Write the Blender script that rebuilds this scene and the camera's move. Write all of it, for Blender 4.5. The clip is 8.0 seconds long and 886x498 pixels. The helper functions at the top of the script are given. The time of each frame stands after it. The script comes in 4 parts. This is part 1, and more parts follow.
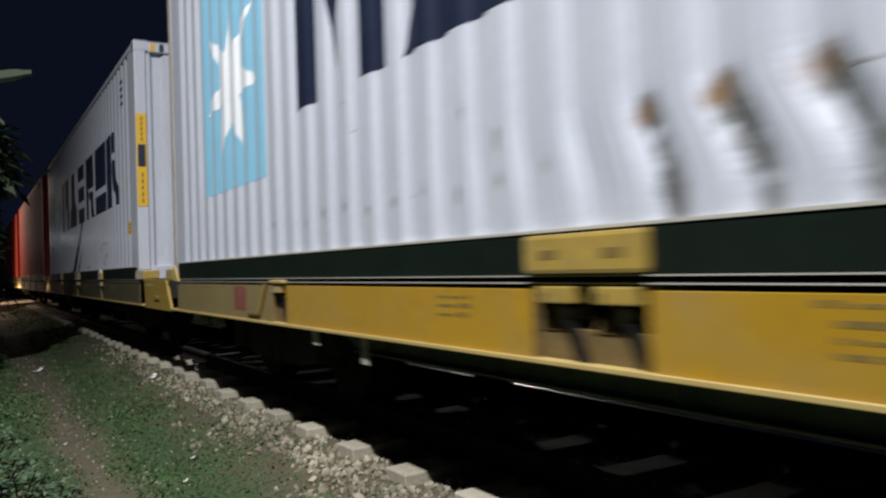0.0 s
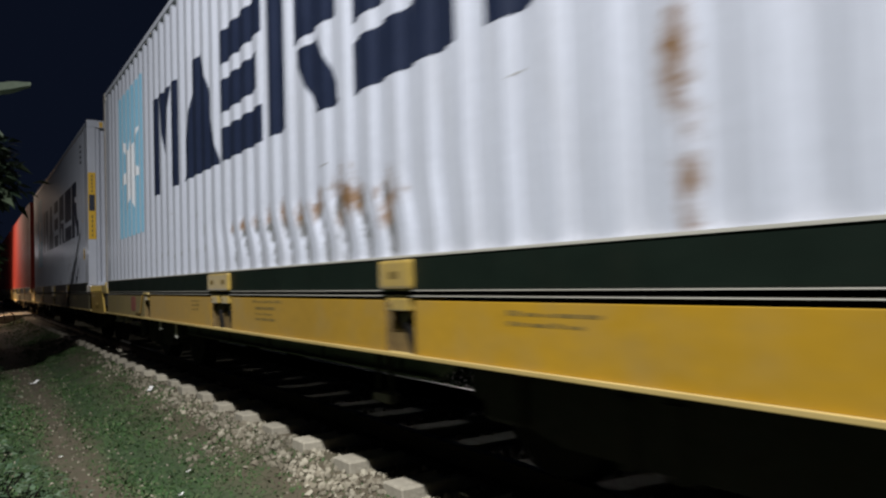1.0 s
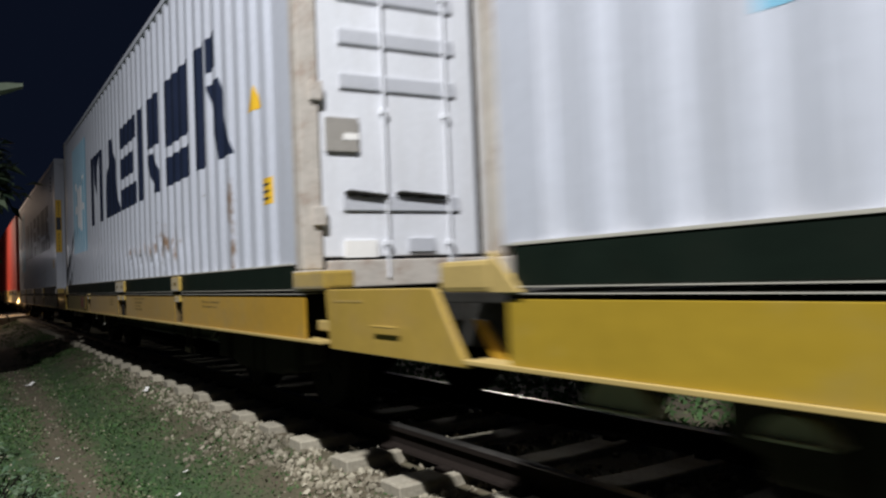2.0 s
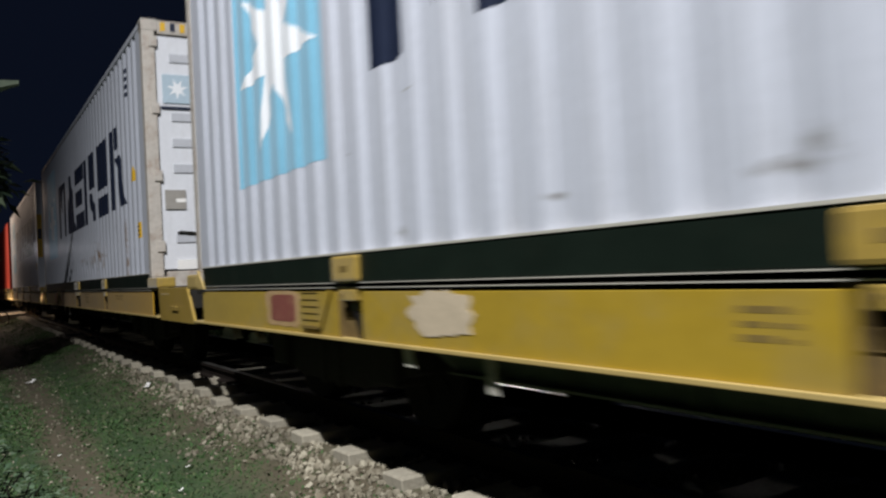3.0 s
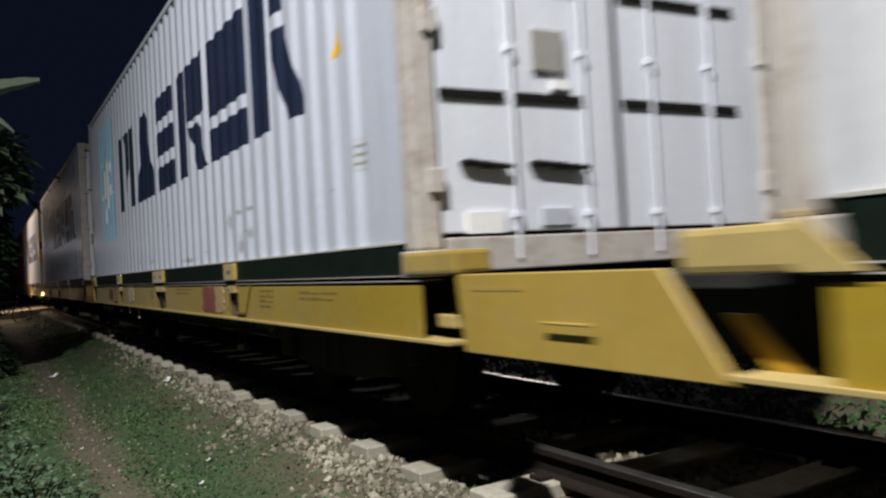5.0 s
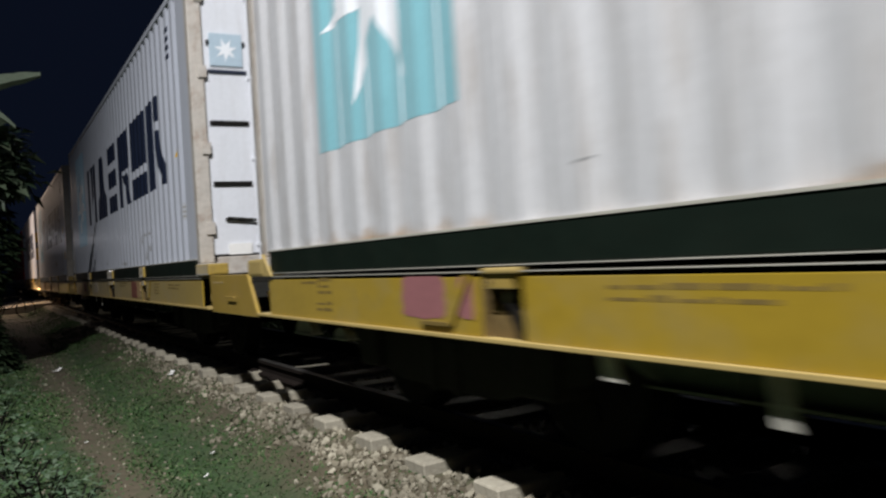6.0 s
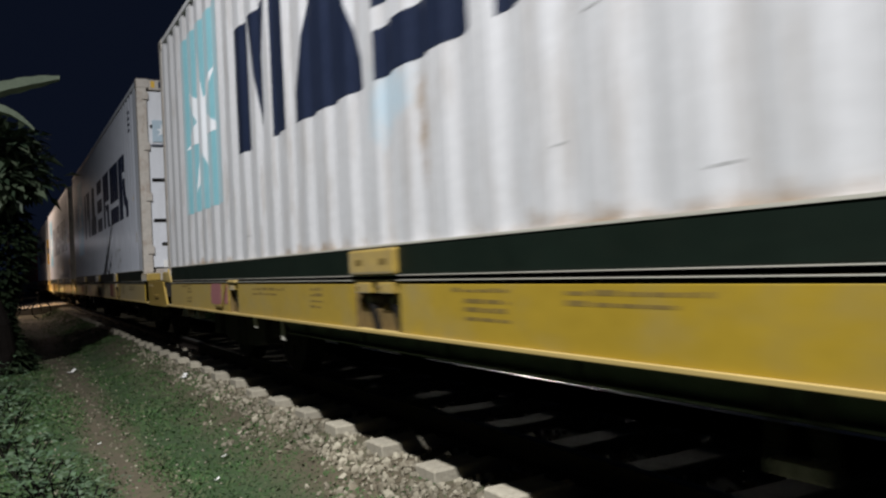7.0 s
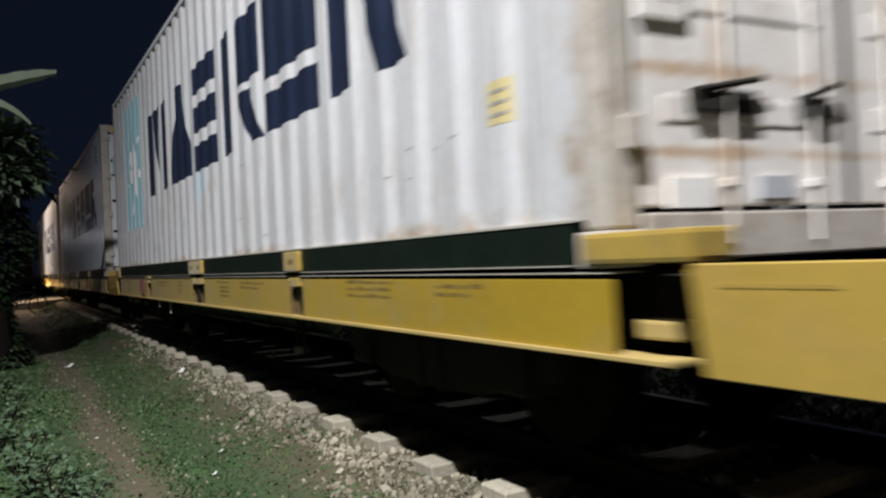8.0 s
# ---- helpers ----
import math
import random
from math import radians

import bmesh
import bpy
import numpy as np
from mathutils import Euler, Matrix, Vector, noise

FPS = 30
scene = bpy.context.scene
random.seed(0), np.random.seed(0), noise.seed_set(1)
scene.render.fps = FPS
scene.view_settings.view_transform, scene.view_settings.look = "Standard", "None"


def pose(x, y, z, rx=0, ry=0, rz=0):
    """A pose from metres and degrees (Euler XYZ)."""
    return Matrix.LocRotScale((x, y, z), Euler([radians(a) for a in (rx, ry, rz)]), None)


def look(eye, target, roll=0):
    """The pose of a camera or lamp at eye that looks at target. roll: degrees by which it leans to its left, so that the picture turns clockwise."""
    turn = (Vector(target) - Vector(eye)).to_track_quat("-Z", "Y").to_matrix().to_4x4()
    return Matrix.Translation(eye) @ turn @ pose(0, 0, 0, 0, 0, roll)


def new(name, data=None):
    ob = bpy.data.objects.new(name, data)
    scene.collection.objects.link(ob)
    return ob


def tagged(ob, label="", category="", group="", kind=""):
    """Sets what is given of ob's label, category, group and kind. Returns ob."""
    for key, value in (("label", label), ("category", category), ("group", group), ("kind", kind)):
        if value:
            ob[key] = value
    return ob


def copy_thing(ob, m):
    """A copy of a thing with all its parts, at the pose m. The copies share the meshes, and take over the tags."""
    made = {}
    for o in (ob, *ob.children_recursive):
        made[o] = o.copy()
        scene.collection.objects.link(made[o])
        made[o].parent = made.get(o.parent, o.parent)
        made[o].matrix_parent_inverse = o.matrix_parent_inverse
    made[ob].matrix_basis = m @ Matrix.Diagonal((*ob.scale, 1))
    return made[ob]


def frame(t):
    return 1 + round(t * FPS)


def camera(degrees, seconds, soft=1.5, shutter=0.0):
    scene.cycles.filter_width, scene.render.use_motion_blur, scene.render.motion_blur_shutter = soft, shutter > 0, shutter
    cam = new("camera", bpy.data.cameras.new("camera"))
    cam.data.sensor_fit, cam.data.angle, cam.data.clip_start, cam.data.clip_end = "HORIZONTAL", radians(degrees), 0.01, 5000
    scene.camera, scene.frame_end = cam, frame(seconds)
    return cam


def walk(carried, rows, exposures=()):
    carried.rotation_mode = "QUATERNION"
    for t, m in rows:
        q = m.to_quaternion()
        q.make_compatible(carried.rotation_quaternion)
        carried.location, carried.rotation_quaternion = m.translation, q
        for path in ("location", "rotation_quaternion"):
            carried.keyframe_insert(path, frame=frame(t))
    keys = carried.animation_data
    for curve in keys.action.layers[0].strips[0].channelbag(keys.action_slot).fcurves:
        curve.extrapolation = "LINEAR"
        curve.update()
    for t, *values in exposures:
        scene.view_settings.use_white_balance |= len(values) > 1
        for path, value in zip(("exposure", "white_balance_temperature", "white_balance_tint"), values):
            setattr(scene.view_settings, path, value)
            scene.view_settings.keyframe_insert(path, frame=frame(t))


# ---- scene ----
cam = camera(56.83, 8.0, soft=2.3, shutter=0.6)
EYE = 1.30
PATH = [
    (0.0, -29.96, 1.14, 1.91), (0.5, -30.39, 1.52, 1.79), (1.0, -30.11, 2.07, 1.69),
    (2.5, -30.55, 1.68, 2.73), (3.0, -30.48, 1.35, 2.98), (3.5, -30.27, 1.51, 2.57),
    (4.0, -29.86, 1.32, 2.62), (5.5, -29.06, 0.83, 3.31), (6.0, -29.09, 0.47, 3.52),
    (6.5, -28.35, 1.02, 3.17), (7.0, -28.16, 0.98, 2.81), (7.5, -28.20, 0.81, 2.90),
    (8.0, -28.34, 0.64, 2.72)]
walk(cam, [(t, pose(0, 0, EYE, 90 + p, r, yaw)) for t, yaw, p, r in PATH],
     [(0.0, -0.03), (1.0, 0.0), (2.5, 0.0), (3.0, -0.08), (3.5, 0.10), (4.0, 0.12), (5.5, -0.05), (6.5, -0.10), (7.0, 0.06), (7.5, 0.10), (8.0, 0.22)])

# ---------------------------------------------------------------- light
world = bpy.data.worlds.new("night_sky")
scene.world = world
world.use_nodes = True
wn, wl = world.node_tree.nodes, world.node_tree.links
bg = wn["Background"]
bg.inputs["Color"].default_value = (0.13, 0.20, 0.46, 1)
bg.inputs["Strength"].default_value = 0.024


def lamp(name, place, watts, colour, radius, target=None, cone=None):
    data = bpy.data.lights.new(name, "SPOT" if cone else "POINT")
    data.energy, data.color, data.shadow_soft_size = watts, colour, radius
    if cone:
        data.spot_size, data.spot_blend = radians(cone), 1.0
    ob = new(name, data)
    ob.matrix_world = look(place, target) if target else Matrix.Translation(place)
    return ob


# the street lamp over the watcher, a shaded lamp, a signal and a lantern at the level crossing, an unseen light added
# beyond the line
lamp("street_lamp_light", (-2.9, -1.0, 10.6), 10600, (0.96, 0.97, 1.0), 0.17, (1.3, 4.2, 1.0), 92)
lamp("crossing_light", (-2.6, 38.0, 5.2), 1800, (1.0, 0.76, 0.58), 0.15, (1.5, 35.6, 0.6), 118)
lamp("crossing_signal_light", (-0.4, 36.5, 2.9), 30, (0.95, 0.93, 1.0), 0.08)
lamp("crossing_lantern_light", (1.38, 38.4, 0.95), 26, (1.0, 0.58, 0.22), 0.06)
# Unseen light, added for the rail glint and as fill under the wagons.
lamp("far_side_light", (15.0, 22.0, 5.5), 700, (1.0, 0.96, 0.88), 0.25)

# ---------------------------------------------------------------- materials


def material(name, base, rough=0.6, metal=0.0, vary=0.15, grain=40.0, blotch=3.0, bump=0.1, dirt=None, dirt_amount=0.5, random_tone=0.0, streak=None, spec=0.5, coat=0.0, dust=0.0, coat_rough=0.15):
    """A painted, stony or earthy surface: grain and blotches in the colour, relief, optional dirt in patches."""
    m = bpy.data.materials.new(name)
    m.use_nodes = True
    n, l = m.node_tree.nodes, m.node_tree.links
    b = n["Principled BSDF"]
    b.inputs["Metallic"].default_value = metal
    b.inputs["Specular IOR Level"].default_value = spec
    b.inputs["Coat Weight"].default_value, b.inputs["Coat Roughness"].default_value = coat, coat_rough
    b.inputs["Sheen Weight"].default_value, b.inputs["Sheen Roughness"].default_value = dust, 0.35
    b.inputs["Sheen Tint"].default_value = (0.85, 0.87, 0.9, 1)
    b.inputs["Coat IOR"].default_value = 1.75
    co = n.new("ShaderNodeTexCoord")
    fine, broad = n.new("ShaderNodeTexNoise"), n.new("ShaderNodeTexNoise")
    fine.inputs["Scale"].default_value, broad.inputs["Scale"].default_value = grain, blotch
    fine.inputs["Detail"].default_value, broad.inputs["Detail"].default_value = 4, 6
    broad.inputs["Roughness"].default_value = 0.65
    l.new(co.outputs["Object"], fine.inputs["Vector"])
    if streak:
        mp = n.new("ShaderNodeMapping")
        mp.inputs["Scale"].default_value = streak
        l.new(co.outputs["Object"], mp.inputs["Vector"])
        l.new(mp.outputs["Vector"], broad.inputs["Vector"])
    else:
        l.new(co.outputs["Object"], broad.inputs["Vector"])
    add = n.new("ShaderNodeMath")
    add.operation = "ADD"
    l.new(fine.outputs["Fac"], add.inputs[0]), l.new(broad.outputs["Fac"], add.inputs[1])
    rng = n.new("ShaderNodeMapRange")
    rng.inputs["From Min"].default_value, rng.inputs["From Max"].default_value = 0.6, 1.4
    rng.inputs["To Min"].default_value, rng.inputs["To Max"].default_value = 1 - vary, 1 + vary
    l.new(add.outputs[0], rng.inputs["Value"])
    tone = rng.outputs["Result"]
    if random_tone:
        info = n.new("ShaderNodeObjectInfo")
        r2 = n.new("ShaderNodeMapRange")
        r2.inputs["To Min"].default_value, r2.inputs["To Max"].default_value = 1 - random_tone, 1 + random_tone
        l.new(info.outputs["Random"], r2.inputs["Value"])
        mu = n.new("ShaderNodeMath")
        mu.operation = "MULTIPLY"
        l.new(tone, mu.inputs[0]), l.new(r2.outputs["Result"], mu.inputs[1])
        tone = mu.outputs[0]
    mix = n.new("ShaderNodeVectorMath")
    mix.operation = "SCALE"
    mix.inputs[0].default_value = base
    l.new(tone, mix.inputs["Scale"])
    colour = mix.outputs[0]
    if dirt:
        d = n.new("ShaderNodeTexNoise")
        d.inputs["Scale"].default_value, d.inputs["Detail"].default_value, d.inputs["Roughness"].default_value = blotch * 1.7, 8, 0.7
        if streak:
            l.new(mp.outputs["Vector"], d.inputs["Vector"])
        else:
            l.new(co.outputs["Object"], d.inputs["Vector"])
        dr = n.new("ShaderNodeMapRange")
        dr.inputs["From Min"].default_value, dr.inputs["From Max"].default_value = 0.5, 0.75
        dr.inputs["To Max"].default_value = dirt_amount
        l.new(d.outputs["Fac"], dr.inputs["Value"])
        dm = n.new("ShaderNodeMix")
        dm.data_type = "RGBA"
        l.new(dr.outputs["Result"], dm.inputs[0])
        l.new(colour, dm.inputs[6])
        dm.inputs[7].default_value = (*dirt, 1)
        colour = dm.outputs[2]
    l.new(colour, b.inputs["Base Color"])
    rr = n.new("ShaderNodeMapRange")
    rr.inputs["To Min"].default_value, rr.inputs["To Max"].default_value = max(rough - 0.1, 0.03), min(rough + 0.12, 1)
    l.new(broad.outputs["Fac"], rr.inputs["Value"])
    l.new(rr.outputs["Result"], b.inputs["Roughness"])
    if bump:
        bp = n.new("ShaderNodeBump")
        bp.inputs["Strength"].default_value, bp.inputs["Distance"].default_value = bump, 0.01
        l.new(add.outputs[0], bp.inputs["Height"])
        l.new(bp.outputs["Normal"], b.inputs["Normal"])
    return m


def add_spots(m, spots, colour, scale=7.0, hard=0.12):
    """Rust, scuffs, dark streaks or paler patches with a shape of their own: soft ellipses (y, z, half width, half
    height) broken up by noise.
    """
    n, l = m.node_tree.nodes, m.node_tree.links
    b = n["Principled BSDF"]
    base = b.inputs["Base Color"].links[0].from_socket
    co = n.new("ShaderNodeTexCoord")
    ns = n.new("ShaderNodeTexNoise")
    ns.inputs["Scale"].default_value, ns.inputs["Detail"].default_value, ns.inputs["Roughness"].default_value = scale, 7, 0.7
    l.new(co.outputs["Object"], ns.inputs["Vector"])
    total = None
    for y, z, hy, hz in spots:
        mp = n.new("ShaderNodeMapping")
        mp.vector_type = "TEXTURE"
        mp.inputs["Location"].default_value = (-1.22, y, z)
        mp.inputs["Scale"].default_value = (3.0, hy, hz)
        l.new(co.outputs["Object"], mp.inputs["Vector"])
        ln = n.new("ShaderNodeVectorMath")
        ln.operation = "LENGTH"
        l.new(mp.outputs["Vector"], ln.inputs[0])
        inv = n.new("ShaderNodeMapRange")
        inv.inputs["From Min"].default_value, inv.inputs["From Max"].default_value = 0.0, 1.0
        inv.inputs["To Min"].default_value, inv.inputs["To Max"].default_value = 0.50, 0.0
        l.new(ln.outputs["Value"], inv.inputs["Value"])
        if total is None:
            total = inv.outputs["Result"]
        else:
            mx = n.new("ShaderNodeMath")
            mx.operation = "MAXIMUM"
            l.new(total, mx.inputs[0]), l.new(inv.outputs["Result"], mx.inputs[1])
            total = mx.outputs[0]
    ad = n.new("ShaderNodeMath")
    ad.operation = "ADD"
    l.new(total, ad.inputs[0]), l.new(ns.outputs["Fac"], ad.inputs[1])
    st = n.new("ShaderNodeMapRange")
    st.interpolation_type = "SMOOTHSTEP"
    st.inputs["From Min"].default_value, st.inputs["From Max"].default_value = 0.66, 0.66 + hard
    l.new(ad.outputs[0], st.inputs["Value"])
    mixer = n.new("ShaderNodeMix")
    mixer.data_type = "RGBA"
    l.new(st.outputs["Result"], mixer.inputs[0])
    l.new(base, mixer.inputs[6])
    mixer.inputs[7].default_value = (*colour, 1)
    l.new(mixer.outputs[2], b.inputs["Base Color"])
    return m


STREAK = (1.0, 1.0, 0.16)
RUST = (0.20, 0.085, 0.03)
paint_grey = material("grey_container_paint", (0.50, 0.52, 0.58), 0.42, vary=0.07, grain=25, blotch=4, bump=0.03, dirt=(0.32, 0.31, 0.30), dirt_amount=0.35, streak=STREAK, coat=0.28, coat_rough=0.27, dust=0.15)
paint_dent = material("dented_container_paint", (0.50, 0.52, 0.58), 0.42, vary=0.07, grain=25, blotch=4, bump=0.03, dirt=(0.33, 0.32, 0.31), dirt_amount=0.3, streak=STREAK, coat=0.28, coat_rough=0.27, dust=0.15)
paint_worn = material("weathered_container_paint", (0.55, 0.545, 0.55), 0.5, vary=0.09, grain=25, blotch=5, bump=0.04, dirt=(0.27, 0.22, 0.17), dirt_amount=0.65, streak=STREAK, coat=0.22, coat_rough=0.30, dust=0.15)
door_white = material("pale_door_paint", (0.66, 0.67, 0.70), 0.45, vary=0.06, grain=25, blotch=4, bump=0.03, dirt=(0.40, 0.38, 0.36), dirt_amount=0.3, streak=STREAK)
door_worn = material("weathered_door_paint", (0.74, 0.70, 0.66), 0.5, vary=0.1, grain=25, blotch=5, bump=0.04, dirt=(0.50, 0.39, 0.28), dirt_amount=0.95, streak=STREAK)
paint_red = material("red_container_paint", (0.34, 0.045, 0.032), 0.6, vary=0.12, grain=25, blotch=4, bump=0.03, dirt=(0.16, 0.05, 0.03), dirt_amount=0.4, streak=STREAK, spec=0.2)
post_worn = material("chipped_post_paint", (0.46, 0.42, 0.37), 0.55, vary=0.15, grain=30, blotch=6, bump=0.06, dirt=RUST, dirt_amount=0.6)
rail_dark = material("dark_green_rail_paint", (0.006, 0.011, 0.0075), 0.55, vary=0.25, grain=30, blotch=3, bump=0.04, dirt=(0.013, 0.015, 0.010), dirt_amount=0.4, spec=0.15)
# Pale colour holds the light that thin rail and flange edges catch.
lip_pale = material("pale_lit_edge", (0.42, 0.40, 0.34), 0.5, vary=0.15, bump=0.05)
navy = material("navy_marking_paint", (0.012, 0.018, 0.040), 0.45, vary=0.2, bump=0.02)
sky_blue = material("light_blue_marking_paint", (0.20, 0.45, 0.60), 0.40, vary=0.08, bump=0.02, coat=0.3, coat_rough=0.3, dust=0.6)
turquoise = material("turquoise_marking_paint", (0.21, 0.45, 0.50), 0.40, vary=0.08, bump=0.02, coat=0.3, coat_rough=0.3, dust=0.6)
door_blue = material("faded_blue_marking_paint", (0.40, 0.50, 0.57), 0.5, vary=0.1, bump=0.02)
white_mark = material("white_marking_paint", (0.78, 0.80, 0.82), 0.45, vary=0.05, bump=0.02)
yellow = material("yellow_wagon_paint", (0.37, 0.210, 0.015), 0.45, vary=0.13, grain=18, blotch=1.3, bump=0.05, dirt=(0.28, 0.20, 0.08), dirt_amount=0.6, random_tone=0.10, coat=0.10, coat_rough=0.3, dust=0.08, spec=0.3)
yellow_lemon = material("lemon_yellow_wagon_paint", (0.335, 0.223, 0.021), 0.45, vary=0.13, grain=18, blotch=1.3, bump=0.05, dirt=(0.27, 0.21, 0.09), dirt_amount=0.75, random_tone=0.10, coat=0.10, coat_rough=0.3, dust=0.08, spec=0.3)
# Dusty yellow, also dulled in colour for how sills dim at grazing angles.
yellow_dusty_grazing = material("dusty_grazing_dulled_yellow_paint", (0.19, 0.145, 0.060), 0.7, vary=0.16, grain=18, blotch=2.0, bump=0.06, dirt=(0.17, 0.14, 0.09), dirt_amount=0.7, random_tone=0.12, spec=0.25)
block_yellow = material("worn_block_paint", (0.345, 0.232, 0.042), 0.55, vary=0.18, grain=22, blotch=7, bump=0.08, dirt=(0.24, 0.17, 0.08), dirt_amount=0.6, coat=0.3, dust=0.3)
# Dark brown with darker blotches, for the plates inside the sill pockets.
pocket_stained = material("dirty_dark_brown_pocket_paint", (0.145, 0.098, 0.038), 0.75, spec=0.2, vary=0.3, grain=24, blotch=11, bump=0.1, dirt=(0.05, 0.035, 0.02), dirt_amount=0.85)
# Yellow darkened in colour to imitate how dim the far sills look.
yellow_far_dim = material("far_dimmed_yellow_paint", (0.085, 0.072, 0.040), 0.75, vary=0.2, grain=18, blotch=2.4, bump=0.06, dirt=(0.05, 0.042, 0.03), dirt_amount=0.6, random_tone=0.12, spec=0.2)
yellow_edge = material("worn_yellow_edge", (0.43, 0.315, 0.115), 0.5, vary=0.15, bump=0.06)
orange_plate = material("orange_yellow_plate_paint", (0.40, 0.268, 0.055), 0.45, vary=0.12, grain=18, blotch=3, bump=0.05, dirt=(0.36, 0.24, 0.10), dirt_amount=0.5, coat=0.6)
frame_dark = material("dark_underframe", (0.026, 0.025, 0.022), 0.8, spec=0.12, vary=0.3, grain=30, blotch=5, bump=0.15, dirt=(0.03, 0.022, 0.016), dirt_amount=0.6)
girder_green = material("dull_green_underframe_paint", (0.10, 0.115, 0.085), 0.8, spec=0.2, vary=0.35, grain=30, blotch=4, bump=0.1, dirt=(0.06, 0.05, 0.035), dirt_amount=0.7)
# Near black: recess shade put into colour; also gaskets, tyres and other black parts.
hole_black = material("black_rubber_recess_shade", (0.010, 0.009, 0.008), 0.85, spec=0.1, vary=0.2)
primer = material("dull_red_primer", (0.20, 0.060, 0.045), 0.65, vary=0.18, blotch=6, bump=0.05, dirt=(0.34, 0.20, 0.10), dirt_amount=0.4)
pink_wash = material("faded_pink_overpaint", (0.28, 0.112, 0.115), 0.65, vary=0.15, blotch=6, bump=0.04)
halo_wash = material("faint_pink_overpaint", (0.40, 0.26, 0.13), 0.65, vary=0.2, blotch=9, bump=0.04, dirt=(0.34, 0.24, 0.05), dirt_amount=0.7)
white_wash = material("chalky_white_overpaint", (0.50, 0.41, 0.29), 0.7, vary=0.18, blotch=9, bump=0.04)
script = material("dark_stencil_paint", (0.17, 0.115, 0.03), 0.6, vary=0.2)
script_dark = material("dark_scuff", (0.31, 0.305, 0.30), 0.6, vary=0.2)
caution = material("yellow_notice_film", (0.70, 0.42, 0.03), 0.4, vary=0.06)
faded_film = material("faded_notice_film", (0.56, 0.47, 0.24), 0.5, vary=0.12)
sticker_grey = material("grey_notice_film", (0.30, 0.28, 0.25), 0.5, vary=0.1)
sticker_white = material("white_notice_film", (0.82, 0.80, 0.76), 0.5, vary=0.05)
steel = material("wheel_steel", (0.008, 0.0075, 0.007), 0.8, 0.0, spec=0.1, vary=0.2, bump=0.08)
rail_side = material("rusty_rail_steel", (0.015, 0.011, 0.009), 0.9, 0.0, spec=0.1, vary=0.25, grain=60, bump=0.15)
rail_top = material("polished_rail_head", (0.38, 0.36, 0.33), 0.38, 1.0, vary=0.08, grain=80, bump=0.02)
concrete = material("sleeper_concrete", (0.31, 0.28, 0.215), 0.85, vary=0.22, grain=45, blotch=7, bump=0.35, dirt=(0.17, 0.13, 0.09), dirt_amount=0.6, random_tone=0.2)
# Greyer than the door, with rib shading in the colour; also plain label grey.
rib_shade_label_grey = material("shaded_rib_paint", (0.46, 0.47, 0.50), 0.5, vary=0.08, bump=0.03)
hanger_paint = material("pale_worn_hanger", (0.42, 0.40, 0.34), 0.6, vary=0.25, blotch=14, bump=0.08)
dull_steel = material("dull_grey_steel", (0.20, 0.18, 0.15), 0.6, vary=0.2, bump=0.08)
bark = material("tree_bark", (0.011, 0.009, 0.008), 0.95, spec=0.05, vary=0.3, grain=30, bump=0.5)


def scatter_material(name, colours, rough, spec=0.3):
    """Colour by piece for what is strewn: grass, stones, leaves."""
    m = bpy.data.materials.new(name)
    m.use_nodes = True
    n, l = m.node_tree.nodes, m.node_tree.links
    b = n["Principled BSDF"]
    b.inputs["Roughness"].default_value = rough
    b.inputs["Specular IOR Level"].default_value = spec
    geo = n.new("ShaderNodeNewGeometry")
    ramp = n.new("ShaderNodeValToRGB")
    for i, c in enumerate(colours):
        e = ramp.color_ramp.elements[i] if i < 2 else ramp.color_ramp.elements.new(i / len(colours))
        e.position, e.color = i / max(len(colours) - 1, 1), (*c, 1)
    l.new(geo.outputs["Random Per Island"], ramp.inputs["Fac"])
    co, ns = n.new("ShaderNodeTexCoord"), n.new("ShaderNodeTexNoise")
    ns.inputs["Scale"].default_value, ns.inputs["Detail"].default_value = 1.6, 5
    l.new(co.outputs["Object"], ns.inputs["Vector"])
    mr = n.new("ShaderNodeMapRange")
    mr.inputs["From Min"].default_value, mr.inputs["From Max"].default_value = 0.3, 0.7
    mr.inputs["To Min"].default_value, mr.inputs["To Max"].default_value = 0.65, 1.35
    l.new(ns.outputs["Fac"], mr.inputs["Value"])
    sc = n.new("ShaderNodeVectorMath")
    sc.operation = "SCALE"
    l.new(ramp.outputs["Color"], sc.inputs[0]), l.new(mr.outputs["Result"], sc.inputs["Scale"])
    l.new(sc.outputs[0], b.inputs["Base Color"])
    return m


grass_mat = scatter_material("grass_blades", [(0.042, 0.088, 0.028), (0.046, 0.092, 0.031), (0.052, 0.096, 0.034), (0.115, 0.130, 0.065)], 0.75, 0.15)
stone_mat = scatter_material("ballast_stone", [(0.14, 0.122, 0.084), (0.20, 0.176, 0.128), (0.31, 0.28, 0.21), (0.15, 0.126, 0.088)], 0.85)
# Darker copy of the leaf colours, with the shade under the tree painted in.
shade_leaf_mat = scatter_material("shade_darkened_undergrowth_leaf", [(0.010, 0.018, 0.009), (0.016, 0.026, 0.012), (0.024, 0.034, 0.016)], 0.7, 0.1)
leaf_mat = scatter_material("tree_leaf", [(0.030, 0.052, 0.028), (0.065, 0.095, 0.055), (0.11, 0.135, 0.085)], 0.45, 0.4)
weed_mat = scatter_material("weed_leaf", [(0.045, 0.08, 0.042), (0.07, 0.11, 0.06), (0.10, 0.135, 0.085)], 0.55)
banana_mat = material("banana_leaf", (0.20, 0.24, 0.17), 0.5, vary=0.2, grain=20, blotch=3, bump=0.15)

